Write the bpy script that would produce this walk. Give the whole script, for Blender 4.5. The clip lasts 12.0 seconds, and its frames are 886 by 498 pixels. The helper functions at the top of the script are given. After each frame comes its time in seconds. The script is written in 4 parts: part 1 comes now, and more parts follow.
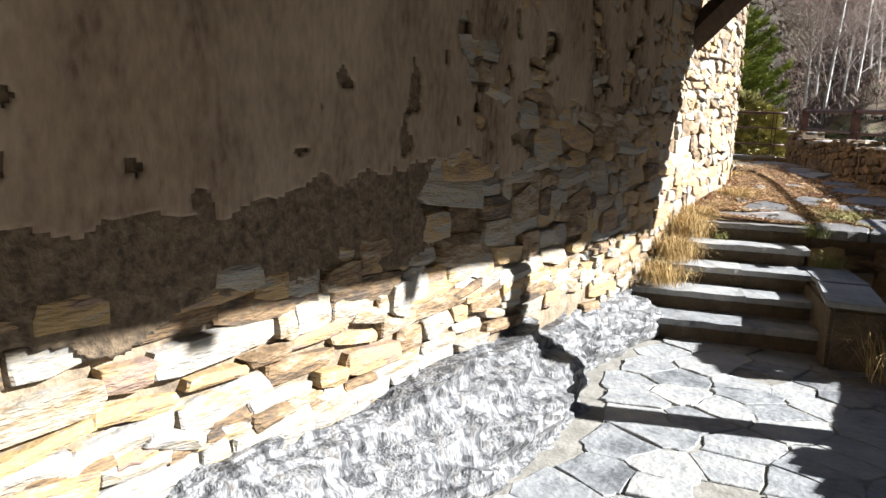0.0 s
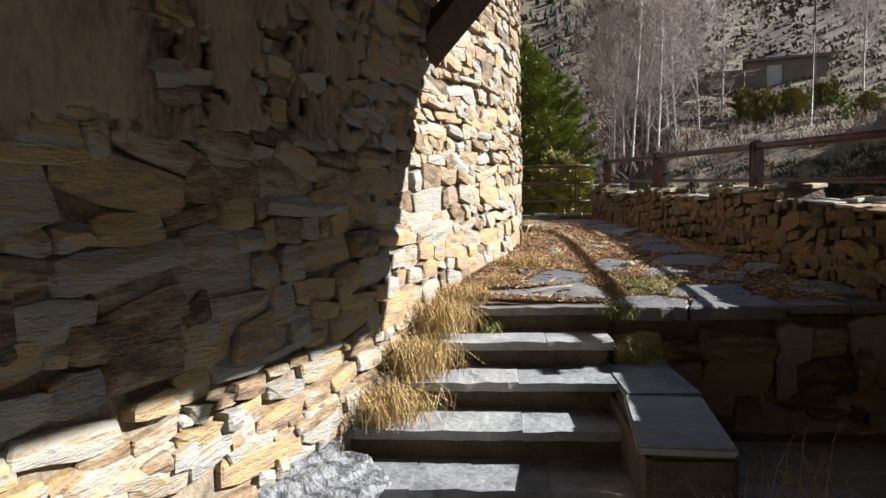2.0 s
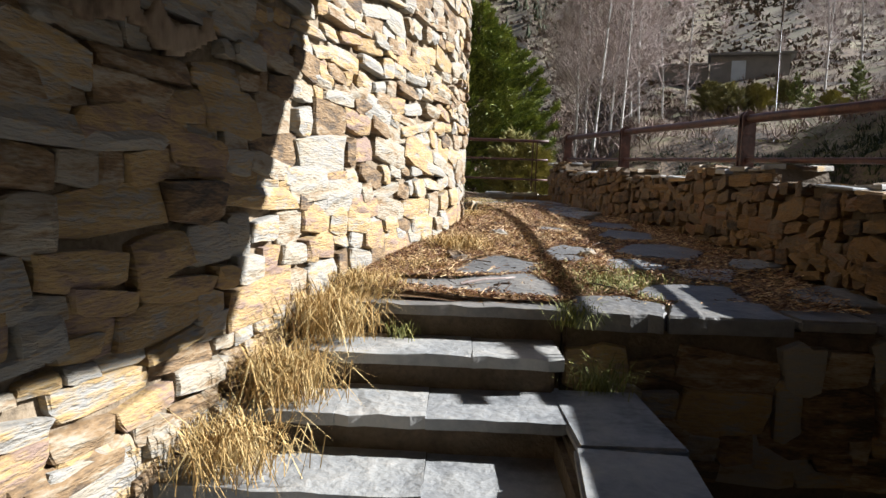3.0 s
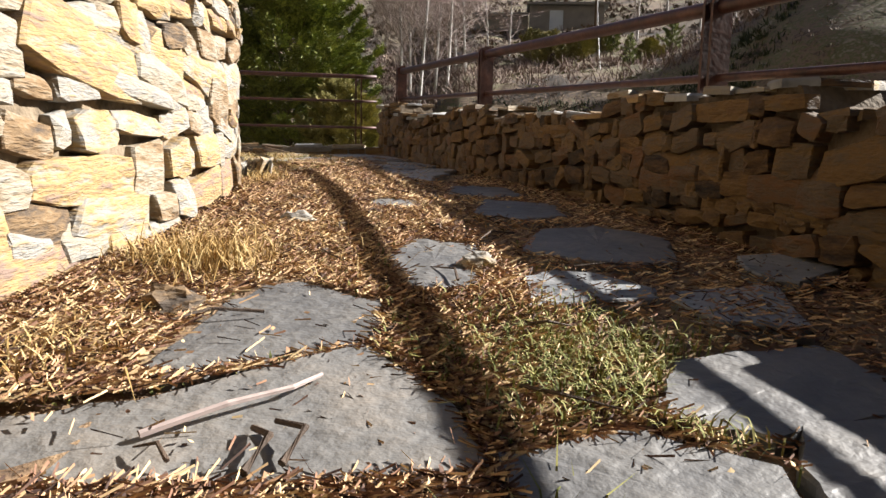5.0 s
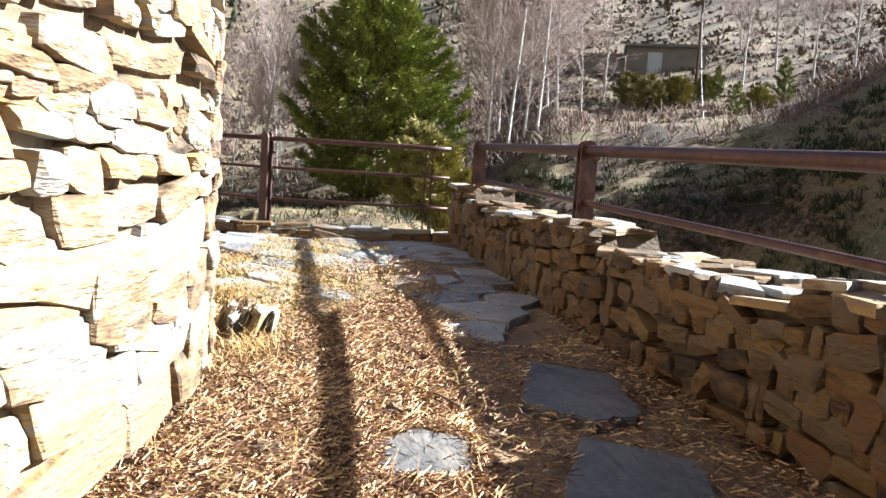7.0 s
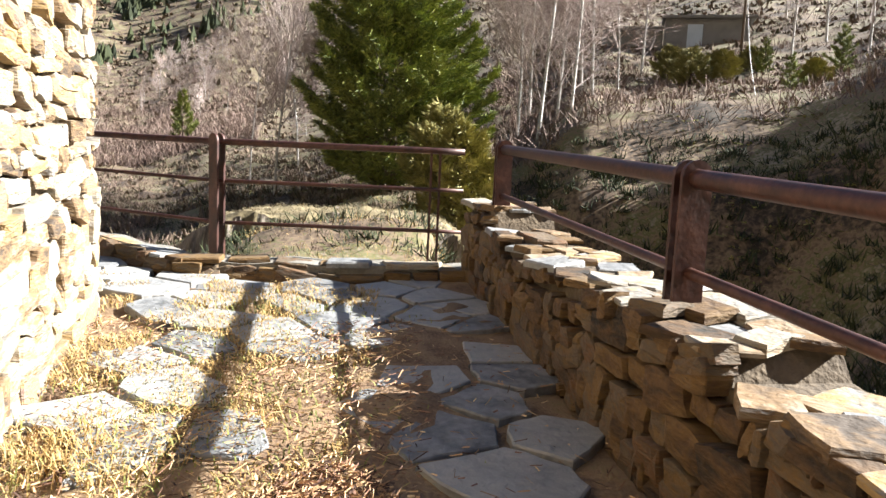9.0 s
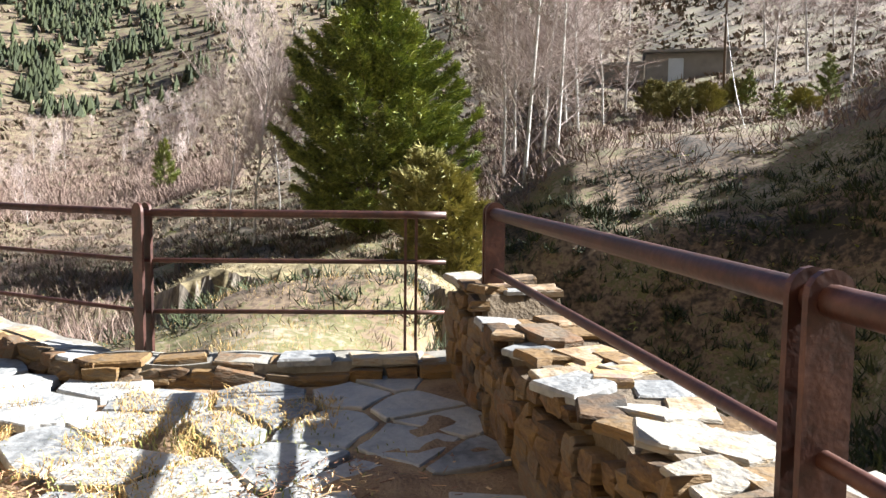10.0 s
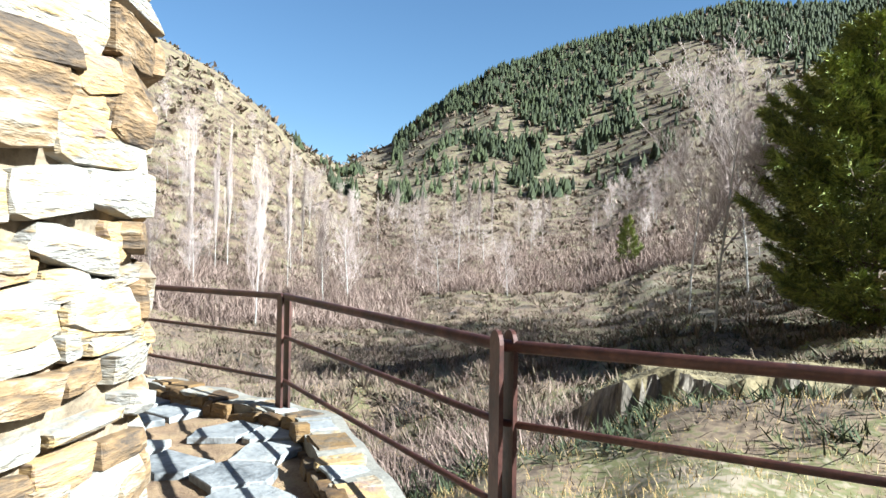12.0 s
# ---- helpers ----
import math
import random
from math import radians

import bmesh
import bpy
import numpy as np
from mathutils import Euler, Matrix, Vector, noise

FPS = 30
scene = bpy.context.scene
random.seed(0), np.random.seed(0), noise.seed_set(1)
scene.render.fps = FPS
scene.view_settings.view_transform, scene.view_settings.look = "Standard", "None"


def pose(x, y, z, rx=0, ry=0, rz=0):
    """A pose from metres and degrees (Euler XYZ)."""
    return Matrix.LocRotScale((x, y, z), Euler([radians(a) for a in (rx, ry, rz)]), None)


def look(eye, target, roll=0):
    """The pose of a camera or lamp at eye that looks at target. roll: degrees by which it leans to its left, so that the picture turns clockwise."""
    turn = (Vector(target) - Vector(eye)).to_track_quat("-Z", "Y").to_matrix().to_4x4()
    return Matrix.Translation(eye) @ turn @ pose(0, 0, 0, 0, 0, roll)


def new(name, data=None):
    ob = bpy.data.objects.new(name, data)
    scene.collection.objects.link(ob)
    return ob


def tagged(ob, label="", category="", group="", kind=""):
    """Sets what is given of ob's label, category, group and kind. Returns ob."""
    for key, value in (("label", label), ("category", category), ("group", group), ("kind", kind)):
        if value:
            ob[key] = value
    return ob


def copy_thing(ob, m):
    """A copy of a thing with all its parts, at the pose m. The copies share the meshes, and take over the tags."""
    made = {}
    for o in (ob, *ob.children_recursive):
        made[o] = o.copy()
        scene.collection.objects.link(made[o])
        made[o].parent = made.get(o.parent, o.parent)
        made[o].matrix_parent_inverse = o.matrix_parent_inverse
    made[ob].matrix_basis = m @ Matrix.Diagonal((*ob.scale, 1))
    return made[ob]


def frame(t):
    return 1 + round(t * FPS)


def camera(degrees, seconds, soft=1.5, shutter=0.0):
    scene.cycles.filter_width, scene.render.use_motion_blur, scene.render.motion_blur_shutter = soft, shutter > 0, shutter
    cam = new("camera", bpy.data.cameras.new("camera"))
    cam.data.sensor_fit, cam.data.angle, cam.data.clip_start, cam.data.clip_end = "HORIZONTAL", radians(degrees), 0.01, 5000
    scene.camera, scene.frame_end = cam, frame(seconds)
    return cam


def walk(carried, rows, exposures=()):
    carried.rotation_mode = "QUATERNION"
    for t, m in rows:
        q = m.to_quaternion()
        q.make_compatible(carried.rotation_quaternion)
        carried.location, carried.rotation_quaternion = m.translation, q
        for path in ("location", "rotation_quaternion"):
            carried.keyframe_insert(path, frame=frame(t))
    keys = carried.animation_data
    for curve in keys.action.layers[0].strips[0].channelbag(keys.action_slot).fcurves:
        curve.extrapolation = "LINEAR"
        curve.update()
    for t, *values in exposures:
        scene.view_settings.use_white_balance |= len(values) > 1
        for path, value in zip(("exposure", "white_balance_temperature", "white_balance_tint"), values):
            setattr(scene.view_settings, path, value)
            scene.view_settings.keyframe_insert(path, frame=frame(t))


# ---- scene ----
cam = camera(63.2, 12.0)
METRES, EYE, TILT, LEAN, TURN = 14.3, 1.705, 0.0, 0.0, 17.1
ROWS = [
    (0.0, 0.0, 0.0, 0.0, 0.36, -9.5, -2.15),
    (0.5, 0.0206, 0.0438, -0.0021, -4.11, -7.63, 1.15),
    (1.0, 0.0462, 0.0855, -0.0042, -5.12, -7.85, 3.28),
    (1.5, 0.0742, 0.1287, -0.0051, -11.04, -4.77, 2.63),
    (2.0, 0.1008, 0.1723, -0.0079, -12.15, -3.46, 1.11),
    (2.5, 0.1217, 0.2153, -0.0116, -13.98, -4.95, -1.16),
    (4.5, 0.1996, 0.3994, -0.0235, -22.62, -5.21, 0.93),
    (5.0, 0.216, 0.4414, -0.019, -29.11, -8.25, -1.09),
    (5.5, 0.2323, 0.4695, -0.0112, -29.99, -6.68, -1.66),
    (6.0, 0.2468, 0.4937, 0.0011, -28.21, -4.71, -4.99),
    (6.5, 0.2612, 0.5166, 0.0109, -27.68, -8.1, -1.91),
    (7.0, 0.2724, 0.5425, 0.0214, -22.24, -5.98, -3.53),
    (7.5, 0.2841, 0.57, 0.0284, -22.29, -8.76, -2.35),
    (9.5, 0.3531, 0.709, 0.0442, -19.41, -6.44, -2.61),
    (10.0, 0.3667, 0.7431, 0.0507, -20.86, -4.55, -0.62),
    (10.5, 0.3818, 0.7813, 0.0559, -13.7, -1.5, -3.07),
    (11.0, 0.3905, 0.8221, 0.0605, -6.16, 1.66, -4.12),
    (11.5, 0.3933, 0.8601, 0.0637, 3.01, 2.78, -0.08),
    (12.0, 0.3909, 0.895, 0.0641, 14.86, 0.78, -0.81),
]
walk(cam, [(t, pose(0, 0, EYE, TILT, LEAN, TURN) @ pose(METRES * x, METRES * y, METRES * z, 90 + pitch, roll, yaw)) for t, x, y, z, yaw, pitch, roll in ROWS],
     exposures=[(0.0, 1.6, 5800, 9), (0.5, 1.25, 5800, 9), (1.5, 1.08, 5800, 9), (2.5, 1.02, 5800, 9), (4.5, 1.35, 6100, 10), (5.0, 1.15, 6300, 11), (5.5, 1.5, 6200, 10), (6.5, 1.95, 5800, 9), (7.0, 1.9, 5800, 9), (9.5, 1.85, 6200, 9), (10.5, 2.15, 5700, 7), (11.0, 2.4, 5550, 3), (11.5, 2.2, 5400, 1), (12.0, 1.72, 5500, 1)])

# ---- world and sun ----
SUN_DIR = Vector((0.99, 0.10, 0.585)).normalized()
world = bpy.data.worlds.new("world")
scene.world = world
world.use_nodes = True
wn = world.node_tree.nodes
sky = wn.new("ShaderNodeTexSky")
sky.sky_type = "NISHITA"
sky.sun_disc = False
sky.altitude, sky.air_density, sky.dust_density, sky.ozone_density = 900, 1.1, 0.4, 2.4
sky.sun_elevation = math.asin(SUN_DIR.z)
sky.sun_rotation = math.atan2(SUN_DIR.x, SUN_DIR.y)
world.node_tree.links.new(sky.outputs[0], wn["Background"].inputs[0])
wn["Background"].inputs[1].default_value = 0.046
sun = new("sun", bpy.data.lights.new("sun", "SUN"))
sun.data.energy, sun.data.angle, sun.data.color = 8.0, radians(0.5), (1.0, 0.94, 0.85)
sun.matrix_world = look(SUN_DIR * 50, (0, 0, 0))

rng = random.Random(7)


# ---- materials ----
def mat(name, cols, scale=6.0, rough=0.85, bump=0.3, metal=0.0, rnd=0.0, island=False, fine=40.0, spread=0.5, stretch=(1, 1, 1)):
    """Noise between colours at two scales, with relief; rnd varies the value from piece to piece."""
    m = bpy.data.materials.new(name)
    m.use_nodes = True
    n, l = m.node_tree.nodes, m.node_tree.links
    b = n["Principled BSDF"]
    tc = n.new("ShaderNodeNewGeometry")
    mp = n.new("ShaderNodeMapping")
    mp.inputs["Scale"].default_value = stretch
    l.new(tc.outputs["Position"], mp.inputs[0])
    t1, t2 = n.new("ShaderNodeTexNoise"), n.new("ShaderNodeTexNoise")
    t1.inputs["Scale"].default_value, t1.inputs["Detail"].default_value = scale, 6
    t2.inputs["Scale"].default_value, t2.inputs["Detail"].default_value = fine, 4
    l.new(mp.outputs[0], t1.inputs[0])
    l.new(mp.outputs[0], t2.inputs[0])
    mixf = n.new("ShaderNodeMath")
    mixf.operation = "MULTIPLY_ADD"
    mixf.inputs[1].default_value = 0.35
    sub = n.new("ShaderNodeMath")
    sub.operation = "MULTIPLY_ADD"
    sub.inputs[1].default_value, sub.inputs[2].default_value = 0.65, 0.0
    l.new(t1.outputs[0], sub.inputs[0])
    l.new(t2.outputs[0], mixf.inputs[0])
    l.new(sub.outputs[0], mixf.inputs[2])
    fac = mixf
    if rnd:
        src = n.new("ShaderNodeNewGeometry").outputs["Random Per Island"] if island else n.new("ShaderNodeObjectInfo").outputs["Random"]
        add = n.new("ShaderNodeMath")
        add.operation = "MULTIPLY_ADD"
        add.inputs[1].default_value = rnd
        l.new(src, add.inputs[0])
        off = n.new("ShaderNodeMath")
        off.operation = "SUBTRACT"
        off.inputs[1].default_value = rnd / 2
        l.new(mixf.outputs[0], off.inputs[0])
        l.new(off.outputs[0], add.inputs[2])
        fac = add
    ramp = n.new("ShaderNodeValToRGB")
    e = ramp.color_ramp.elements
    lo, hi = 0.5 - spread / 2, 0.5 + spread / 2
    while len(e) < len(cols):
        e.new(0.5)
    for i, c in enumerate(cols):
        e[i].position = lo + (hi - lo) * i / max(1, len(cols) - 1)
        e[i].color = (*c, 1)
    l.new(fac.outputs[0], ramp.inputs[0])
    l.new(ramp.outputs[0], b.inputs["Base Color"])
    b.inputs["Roughness"].default_value, b.inputs["Metallic"].default_value = rough, metal
    if bump:
        bp = n.new("ShaderNodeBump")
        bp.inputs["Strength"].default_value, bp.inputs["Distance"].default_value = bump, 0.032
        l.new(mixf.outputs[0], bp.inputs["Height"])
        l.new(bp.outputs[0], b.inputs["Normal"])
    return m


STONE = mat("rubble_stone", [(0.050, 0.036, 0.025), (0.173, 0.108, 0.050), (0.259, 0.223, 0.166), (0.216, 0.209, 0.194), (0.302, 0.202, 0.079), (0.180, 0.122, 0.094)], 6, 0.85, 1.0, rnd=0.7, spread=0.8, fine=26, stretch=(1, 1, 4.0))
STONE_J = mat("rubble_stone_rest", [(0.050, 0.036, 0.025), (0.173, 0.108, 0.050), (0.259, 0.223, 0.166), (0.216, 0.209, 0.194), (0.302, 0.202, 0.079), (0.180, 0.122, 0.094)], 6, 0.85, 1.0, rnd=0.7, island=True, spread=0.8, fine=26, stretch=(1, 1, 4.0))
STONE_P = mat("ochre_rubble", [(0.014, 0.010, 0.006), (0.07, 0.037, 0.013), (0.135, 0.078, 0.024), (0.085, 0.064, 0.042), (0.11, 0.053, 0.018)], 6, 0.85, 1.0, rnd=0.6, spread=0.7, fine=26, stretch=(1, 1, 3.4))
STONE_PJ = mat("ochre_rubble_rest", [(0.014, 0.010, 0.006), (0.07, 0.037, 0.013), (0.135, 0.078, 0.024), (0.085, 0.064, 0.042), (0.11, 0.053, 0.018)], 6, 0.85, 1.0, rnd=0.6, island=True, spread=0.7, fine=26, stretch=(1, 1, 3.4))
MORTAR = mat("earth_mortar", [(0.035, 0.025, 0.017), (0.140, 0.105, 0.066)], 8, 0.95, 1.0)
ROUGHCAST = mat("rough_undercoat", [(0.032, 0.022, 0.013), (0.095, 0.066, 0.038), (0.155, 0.115, 0.07)], 22, 0.95, 1.0, spread=0.34, fine=48)
LITTER = mat("leaf_litter", [(0.04, 0.018, 0.011), (0.20, 0.10, 0.058), (0.40, 0.25, 0.125), (0.62, 0.47, 0.26)], 3, 0.85, 0, rnd=0.8, island=True, spread=0.75)
BRUSH = mat("bare_brush", [(0.065, 0.042, 0.034), (0.155, 0.105, 0.085), (0.26, 0.195, 0.165)], 0.06, 0.9, 0, rnd=0.5, island=True, spread=0.7, fine=1)
PLASTER = mat("old_plaster", [(0.055, 0.036, 0.022), (0.17, 0.12, 0.078), (0.235, 0.178, 0.122), (0.29, 0.23, 0.16)], 2.6, 0.95, 0.7, spread=0.36, fine=32, stretch=(1, 1, 0.45))
SLATE = mat("slate_flag", [(0.075, 0.079, 0.083), (0.180, 0.184, 0.188), (0.247, 0.247, 0.240), (0.315, 0.300, 0.277)], 5, 0.65, 0.9, rnd=0.3, spread=0.5, fine=24)
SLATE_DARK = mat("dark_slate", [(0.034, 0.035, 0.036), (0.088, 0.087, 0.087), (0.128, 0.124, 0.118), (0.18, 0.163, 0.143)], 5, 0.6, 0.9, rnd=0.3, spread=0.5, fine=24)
BEDROCK = mat("bedrock", [(0.015, 0.015, 0.015), (0.06, 0.06, 0.063), (0.18, 0.18, 0.18), (0.11, 0.10, 0.09)], 5, 0.6, 1.0, spread=0.28, fine=22, stretch=(3.5, 3.5, 0.9))
SOIL = mat("leaf_litter_soil", [(0.045, 0.026, 0.015), (0.135, 0.083, 0.045), (0.225, 0.150, 0.083), (0.180, 0.150, 0.060)], 5, 0.95, 0.9, spread=0.45, fine=60)
FLOOR_J = mat("grout_earth", [(0.090, 0.083, 0.068), (0.255, 0.240, 0.210)], 9, 0.9, 0.5)
RUST = mat("rusty_steel", [(0.014, 0.006, 0.005), (0.048, 0.016, 0.011), (0.098, 0.041, 0.028)], 7, 0.5, 0.12, metal=0.25, spread=0.4, fine=40)
DRY = mat("dry_grass", [(0.20, 0.11, 0.03), (0.38, 0.25, 0.085), (0.48, 0.38, 0.19)], 9, 0.8, 0, rnd=0.6, island=True, spread=0.8)
GREEN = mat("green_grass", [(0.06, 0.075, 0.014), (0.17, 0.18, 0.04), (0.30, 0.26, 0.08)], 9, 0.8, 0, rnd=0.6, island=True, spread=0.8)
NEEDLE = mat("pine_needles", [(0.035, 0.055, 0.012), (0.14, 0.17, 0.03), (0.34, 0.35, 0.07)], 1.2, 0.7, 0, rnd=0.6, island=True, spread=0.8)
NEEDLE_Y = mat("yellowish_needles", [(0.09, 0.09, 0.025), (0.22, 0.20, 0.05), (0.34, 0.29, 0.09)], 1.2, 0.7, 0, rnd=0.6, island=True, spread=0.8)
HOUSE_MORTAR = mat("sandy_mortar", [(0.06, 0.045, 0.03), (0.17, 0.13, 0.085), (0.25, 0.20, 0.14)], 9, 0.95, 1.0, spread=0.4)
BARK = mat("pine_bark", [(0.05, 0.035, 0.025), (0.14, 0.10, 0.07)], 8, 0.9, 0.6)
BIRCH = mat("birch_bark", [(0.08, 0.07, 0.065), (0.36, 0.345, 0.325), (0.50, 0.485, 0.455)], 5, 0.7, 0.3, spread=0.5, stretch=(1, 1, 3))
TWIG = mat("bare_twigs", [(0.15, 0.115, 0.105), (0.31, 0.25, 0.23), (0.45, 0.39, 0.365)], 0.5, 0.85, 0, spread=0.5)
SCRUB = mat("scrub", [(0.035, 0.038, 0.014), (0.098, 0.070, 0.045), (0.168, 0.119, 0.091)], 0.15, 0.9, 0, rnd=0.6, island=True, spread=0.8, fine=2)
CONIFER = mat("far_conifers", [(0.012, 0.018, 0.006), (0.038, 0.048, 0.013)], 0.05, 0.9, 0, rnd=0.6, island=True, spread=0.8, fine=1)
HILL = mat("hillside", [(0.022, 0.017, 0.011), (0.085, 0.056, 0.036), (0.16, 0.115, 0.072), (0.085, 0.085, 0.026), (0.21, 0.17, 0.12)], 0.3, 0.95, 1.0, spread=0.22, fine=7)
WOOD = mat("old_timber", [(0.028, 0.017, 0.010), (0.084, 0.052, 0.032)], 5, 0.8, 0.4, stretch=(4, 0.6, 4))
KNOLL = mat("knoll_schist", [(0.02, 0.017, 0.014), (0.085, 0.07, 0.055), (0.20, 0.17, 0.135), (0.36, 0.32, 0.27)], 2.2, 0.85, 1.0, spread=0.45, fine=14, stretch=(2.2, 1, 0.5))
TURF = mat("dry_turf", [(0.04, 0.03, 0.017), (0.15, 0.12, 0.062), (0.34, 0.28, 0.17)], 1.5, 0.95, 1.0, spread=0.5, fine=18)
CONCRETE = mat("grey_render", [(0.120, 0.120, 0.120), (0.210, 0.210, 0.203)], 1.5, 0.9, 0.3)
DOOR_BLUE = mat("pale_blue_door", [(0.35, 0.42, 0.50), (0.45, 0.52, 0.60)], 2, 0.6, 0.1)
GALV = mat("galvanised", [(0.35, 0.35, 0.35), (0.5, 0.5, 0.5)], 5, 0.5, 0.1, metal=0.6)


# ---- building helpers ----
def part(name, bm, material, parent=None, label=""):
    me = bpy.data.meshes.new(name)
    bm.to_mesh(me)
    bm.free()
    me.materials.append(material)
    ob = new(name, me)
    ob.parent = parent
    return tagged(ob, label)


def pydata(name, verts, faces, material, parent=None, smooth=False):
    me = bpy.data.meshes.new(name)
    me.from_pydata(verts, [], faces)
    if smooth:
        me.polygons.foreach_set("use_smooth", [True] * len(me.polygons))
    me.materials.append(material)
    me.update()
    ob = new(name, me)
    ob.parent = parent
    return ob


def box_bm(size, centre=(0, 0, 0), bevel=0.0, turn=0.0):
    bm = bmesh.new()
    bmesh.ops.create_cube(bm, size=1.0, matrix=pose(*centre, 0, 0, turn) @ Matrix.Diagonal((*size, 1)))
    if bevel:
        bmesh.ops.bevel(bm, geom=bm.edges[:], offset=bevel, segments=2, affect="EDGES")
    return bm


def tube(verts, faces, pts, radii, sides=4):
    """Adds a tapered tube along pts to the lists."""
    base = len(verts)
    for i, (p, r) in enumerate(zip(pts, radii)):
        d = (pts[min(i + 1, len(pts) - 1)] - pts[max(i - 1, 0)])
        d = d.normalized() if d.length else Vector((0, 0, 1))
        a = d.cross(Vector((0.3, 0.9, 0.1)))
        a = a.normalized() if a.length > 1e-4 else Vector((1, 0, 0))
        c = d.cross(a)
        for k in range(sides):
            w = 2 * math.pi * k / sides
            verts.append(p + a * (r * math.cos(w)) + c * (r * math.sin(w)))
    for i in range(len(pts) - 1):
        for k in range(sides):
            k2 = (k + 1) % sides
            faces.append((base + i * sides + k, base + i * sides + k2, base + (i + 1) * sides + k2, base + (i + 1) * sides + k))
    faces.append(tuple(base + (len(pts) - 1) * sides + k for k in range(sides)))
    faces.append(tuple(base + k for k in reversed(range(sides))))


def terrace_z(y):
    return float(np.interp(y, (7.6, 9.0, 10.8, 13.0, 16.0, 18.0), (0.845, 0.975, 1.10, 1.18, 1.275, 1.36)))


# ---- plan ----
# The house wall: one long face, a rounded corner, and a face that falls back behind it.
WALL = [(-3.75, -6.5), (-0.30, 6.40), (0.66, 10.05), (0.78, 10.75), (0.80, 11.15), (0.74, 11.65), (0.29, 13.3), (-0.03, 14.78), (-0.14, 15.08), (-0.5, 15.28), (-4.5, 16.0)]
CURB = [(2.35, 16.05), (0.0, 16.05), (-0.85, 16.75), (-2.1, 17.75), (-4.2, 18.0), (-7.0, 17.6)]


def path_sampler(pts):
    vs = [Vector((x, y)) for x, y in pts]
    acc = [0.0]
    for a, b in zip(vs, vs[1:]):
        acc.append(acc[-1] + (b - a).length)

    def at(u):
        u = min(max(u, 0.0), acc[-1] - 1e-6)
        i = max(k for k in range(len(acc) - 1) if acc[k] <= u)
        d = (vs[i + 1] - vs[i]).normalized()
        return vs[i] + d * (u - acc[i]), d
    return at, acc[-1]


def stone_mesh(name, seed, material):
    """A split faced stone, one by one across, its face towards -y: a ragged four-sided outline and a face broken along its bedding."""
    r = random.Random(seed)
    corners = [(sx * r.uniform(0.40, 0.56), sz * r.uniform(0.32, 0.58)) for sx, sz in ((-1, -1), (1, -1), (1, 1), (-1, 1))]
    outline = []
    for i, (x0, z0) in enumerate(corners):
        x1, z1 = corners[(i + 1) % 4]
        long = i % 2 == 0
        outline.append((x0 * 0.97, z0 * 0.95))
        for t in ((0.3, 0.68) if long else (0.5,)):
            t += r.uniform(-0.15, 0.15)
            outline.append((x0 + (x1 - x0) * t + r.uniform(-0.03, 0.03), z0 + (z1 - z0) * t + (0.05 if z0 > 0 else -0.05) * long + r.uniform(-0.08, 0.08)))
    sides = len(outline)
    slope_x, slope_z, step = r.uniform(-0.18, 0.18), r.uniform(-0.22, 0.22), r.choice((0.0, 0.12, -0.12, 0.2))
    vs, fs = [], []
    for depth, k in ((0.6, 1.0), (-0.30, 1.0), (-0.42, 0.955)):
        for x, z in outline:
            face = (slope_x * x + slope_z * z + (step if z > 0.1 else 0) + r.uniform(-0.06, 0.06)) * (depth < 0)
            vs.append((x * k, depth + face, z * k))
    for ring in (0, 1):
        for k in range(sides):
            k2 = (k + 1) % sides
            fs.append((ring * sides + k, ring * sides + k2, (ring + 1) * sides + k2, (ring + 1) * sides + k))
    base = len(vs)
    for x in (-0.22, 0.24):
        vs.append((x + r.uniform(-0.08, 0.08), -0.5 + slope_x * x + r.uniform(-0.10, 0.06), r.uniform(-0.16, 0.16)))
    for k in range(sides):
        k2 = (k + 1) % sides
        mid = (outline[k][0] + outline[k2][0]) / 2
        fs.append((2 * sides + k, 2 * sides + k2, base + (mid > 0)))
        nxt = (outline[k2][0] + outline[(k2 + 1) % sides][0]) / 2
        if (mid > 0) != (nxt > 0):
            fs.append((2 * sides + k2, base + (nxt > 0), base + (mid > 0)))
    me = bpy.data.meshes.new(name)
    me.from_pydata(vs, [], fs)
    me.materials.append(material)
    me.update()
    return me


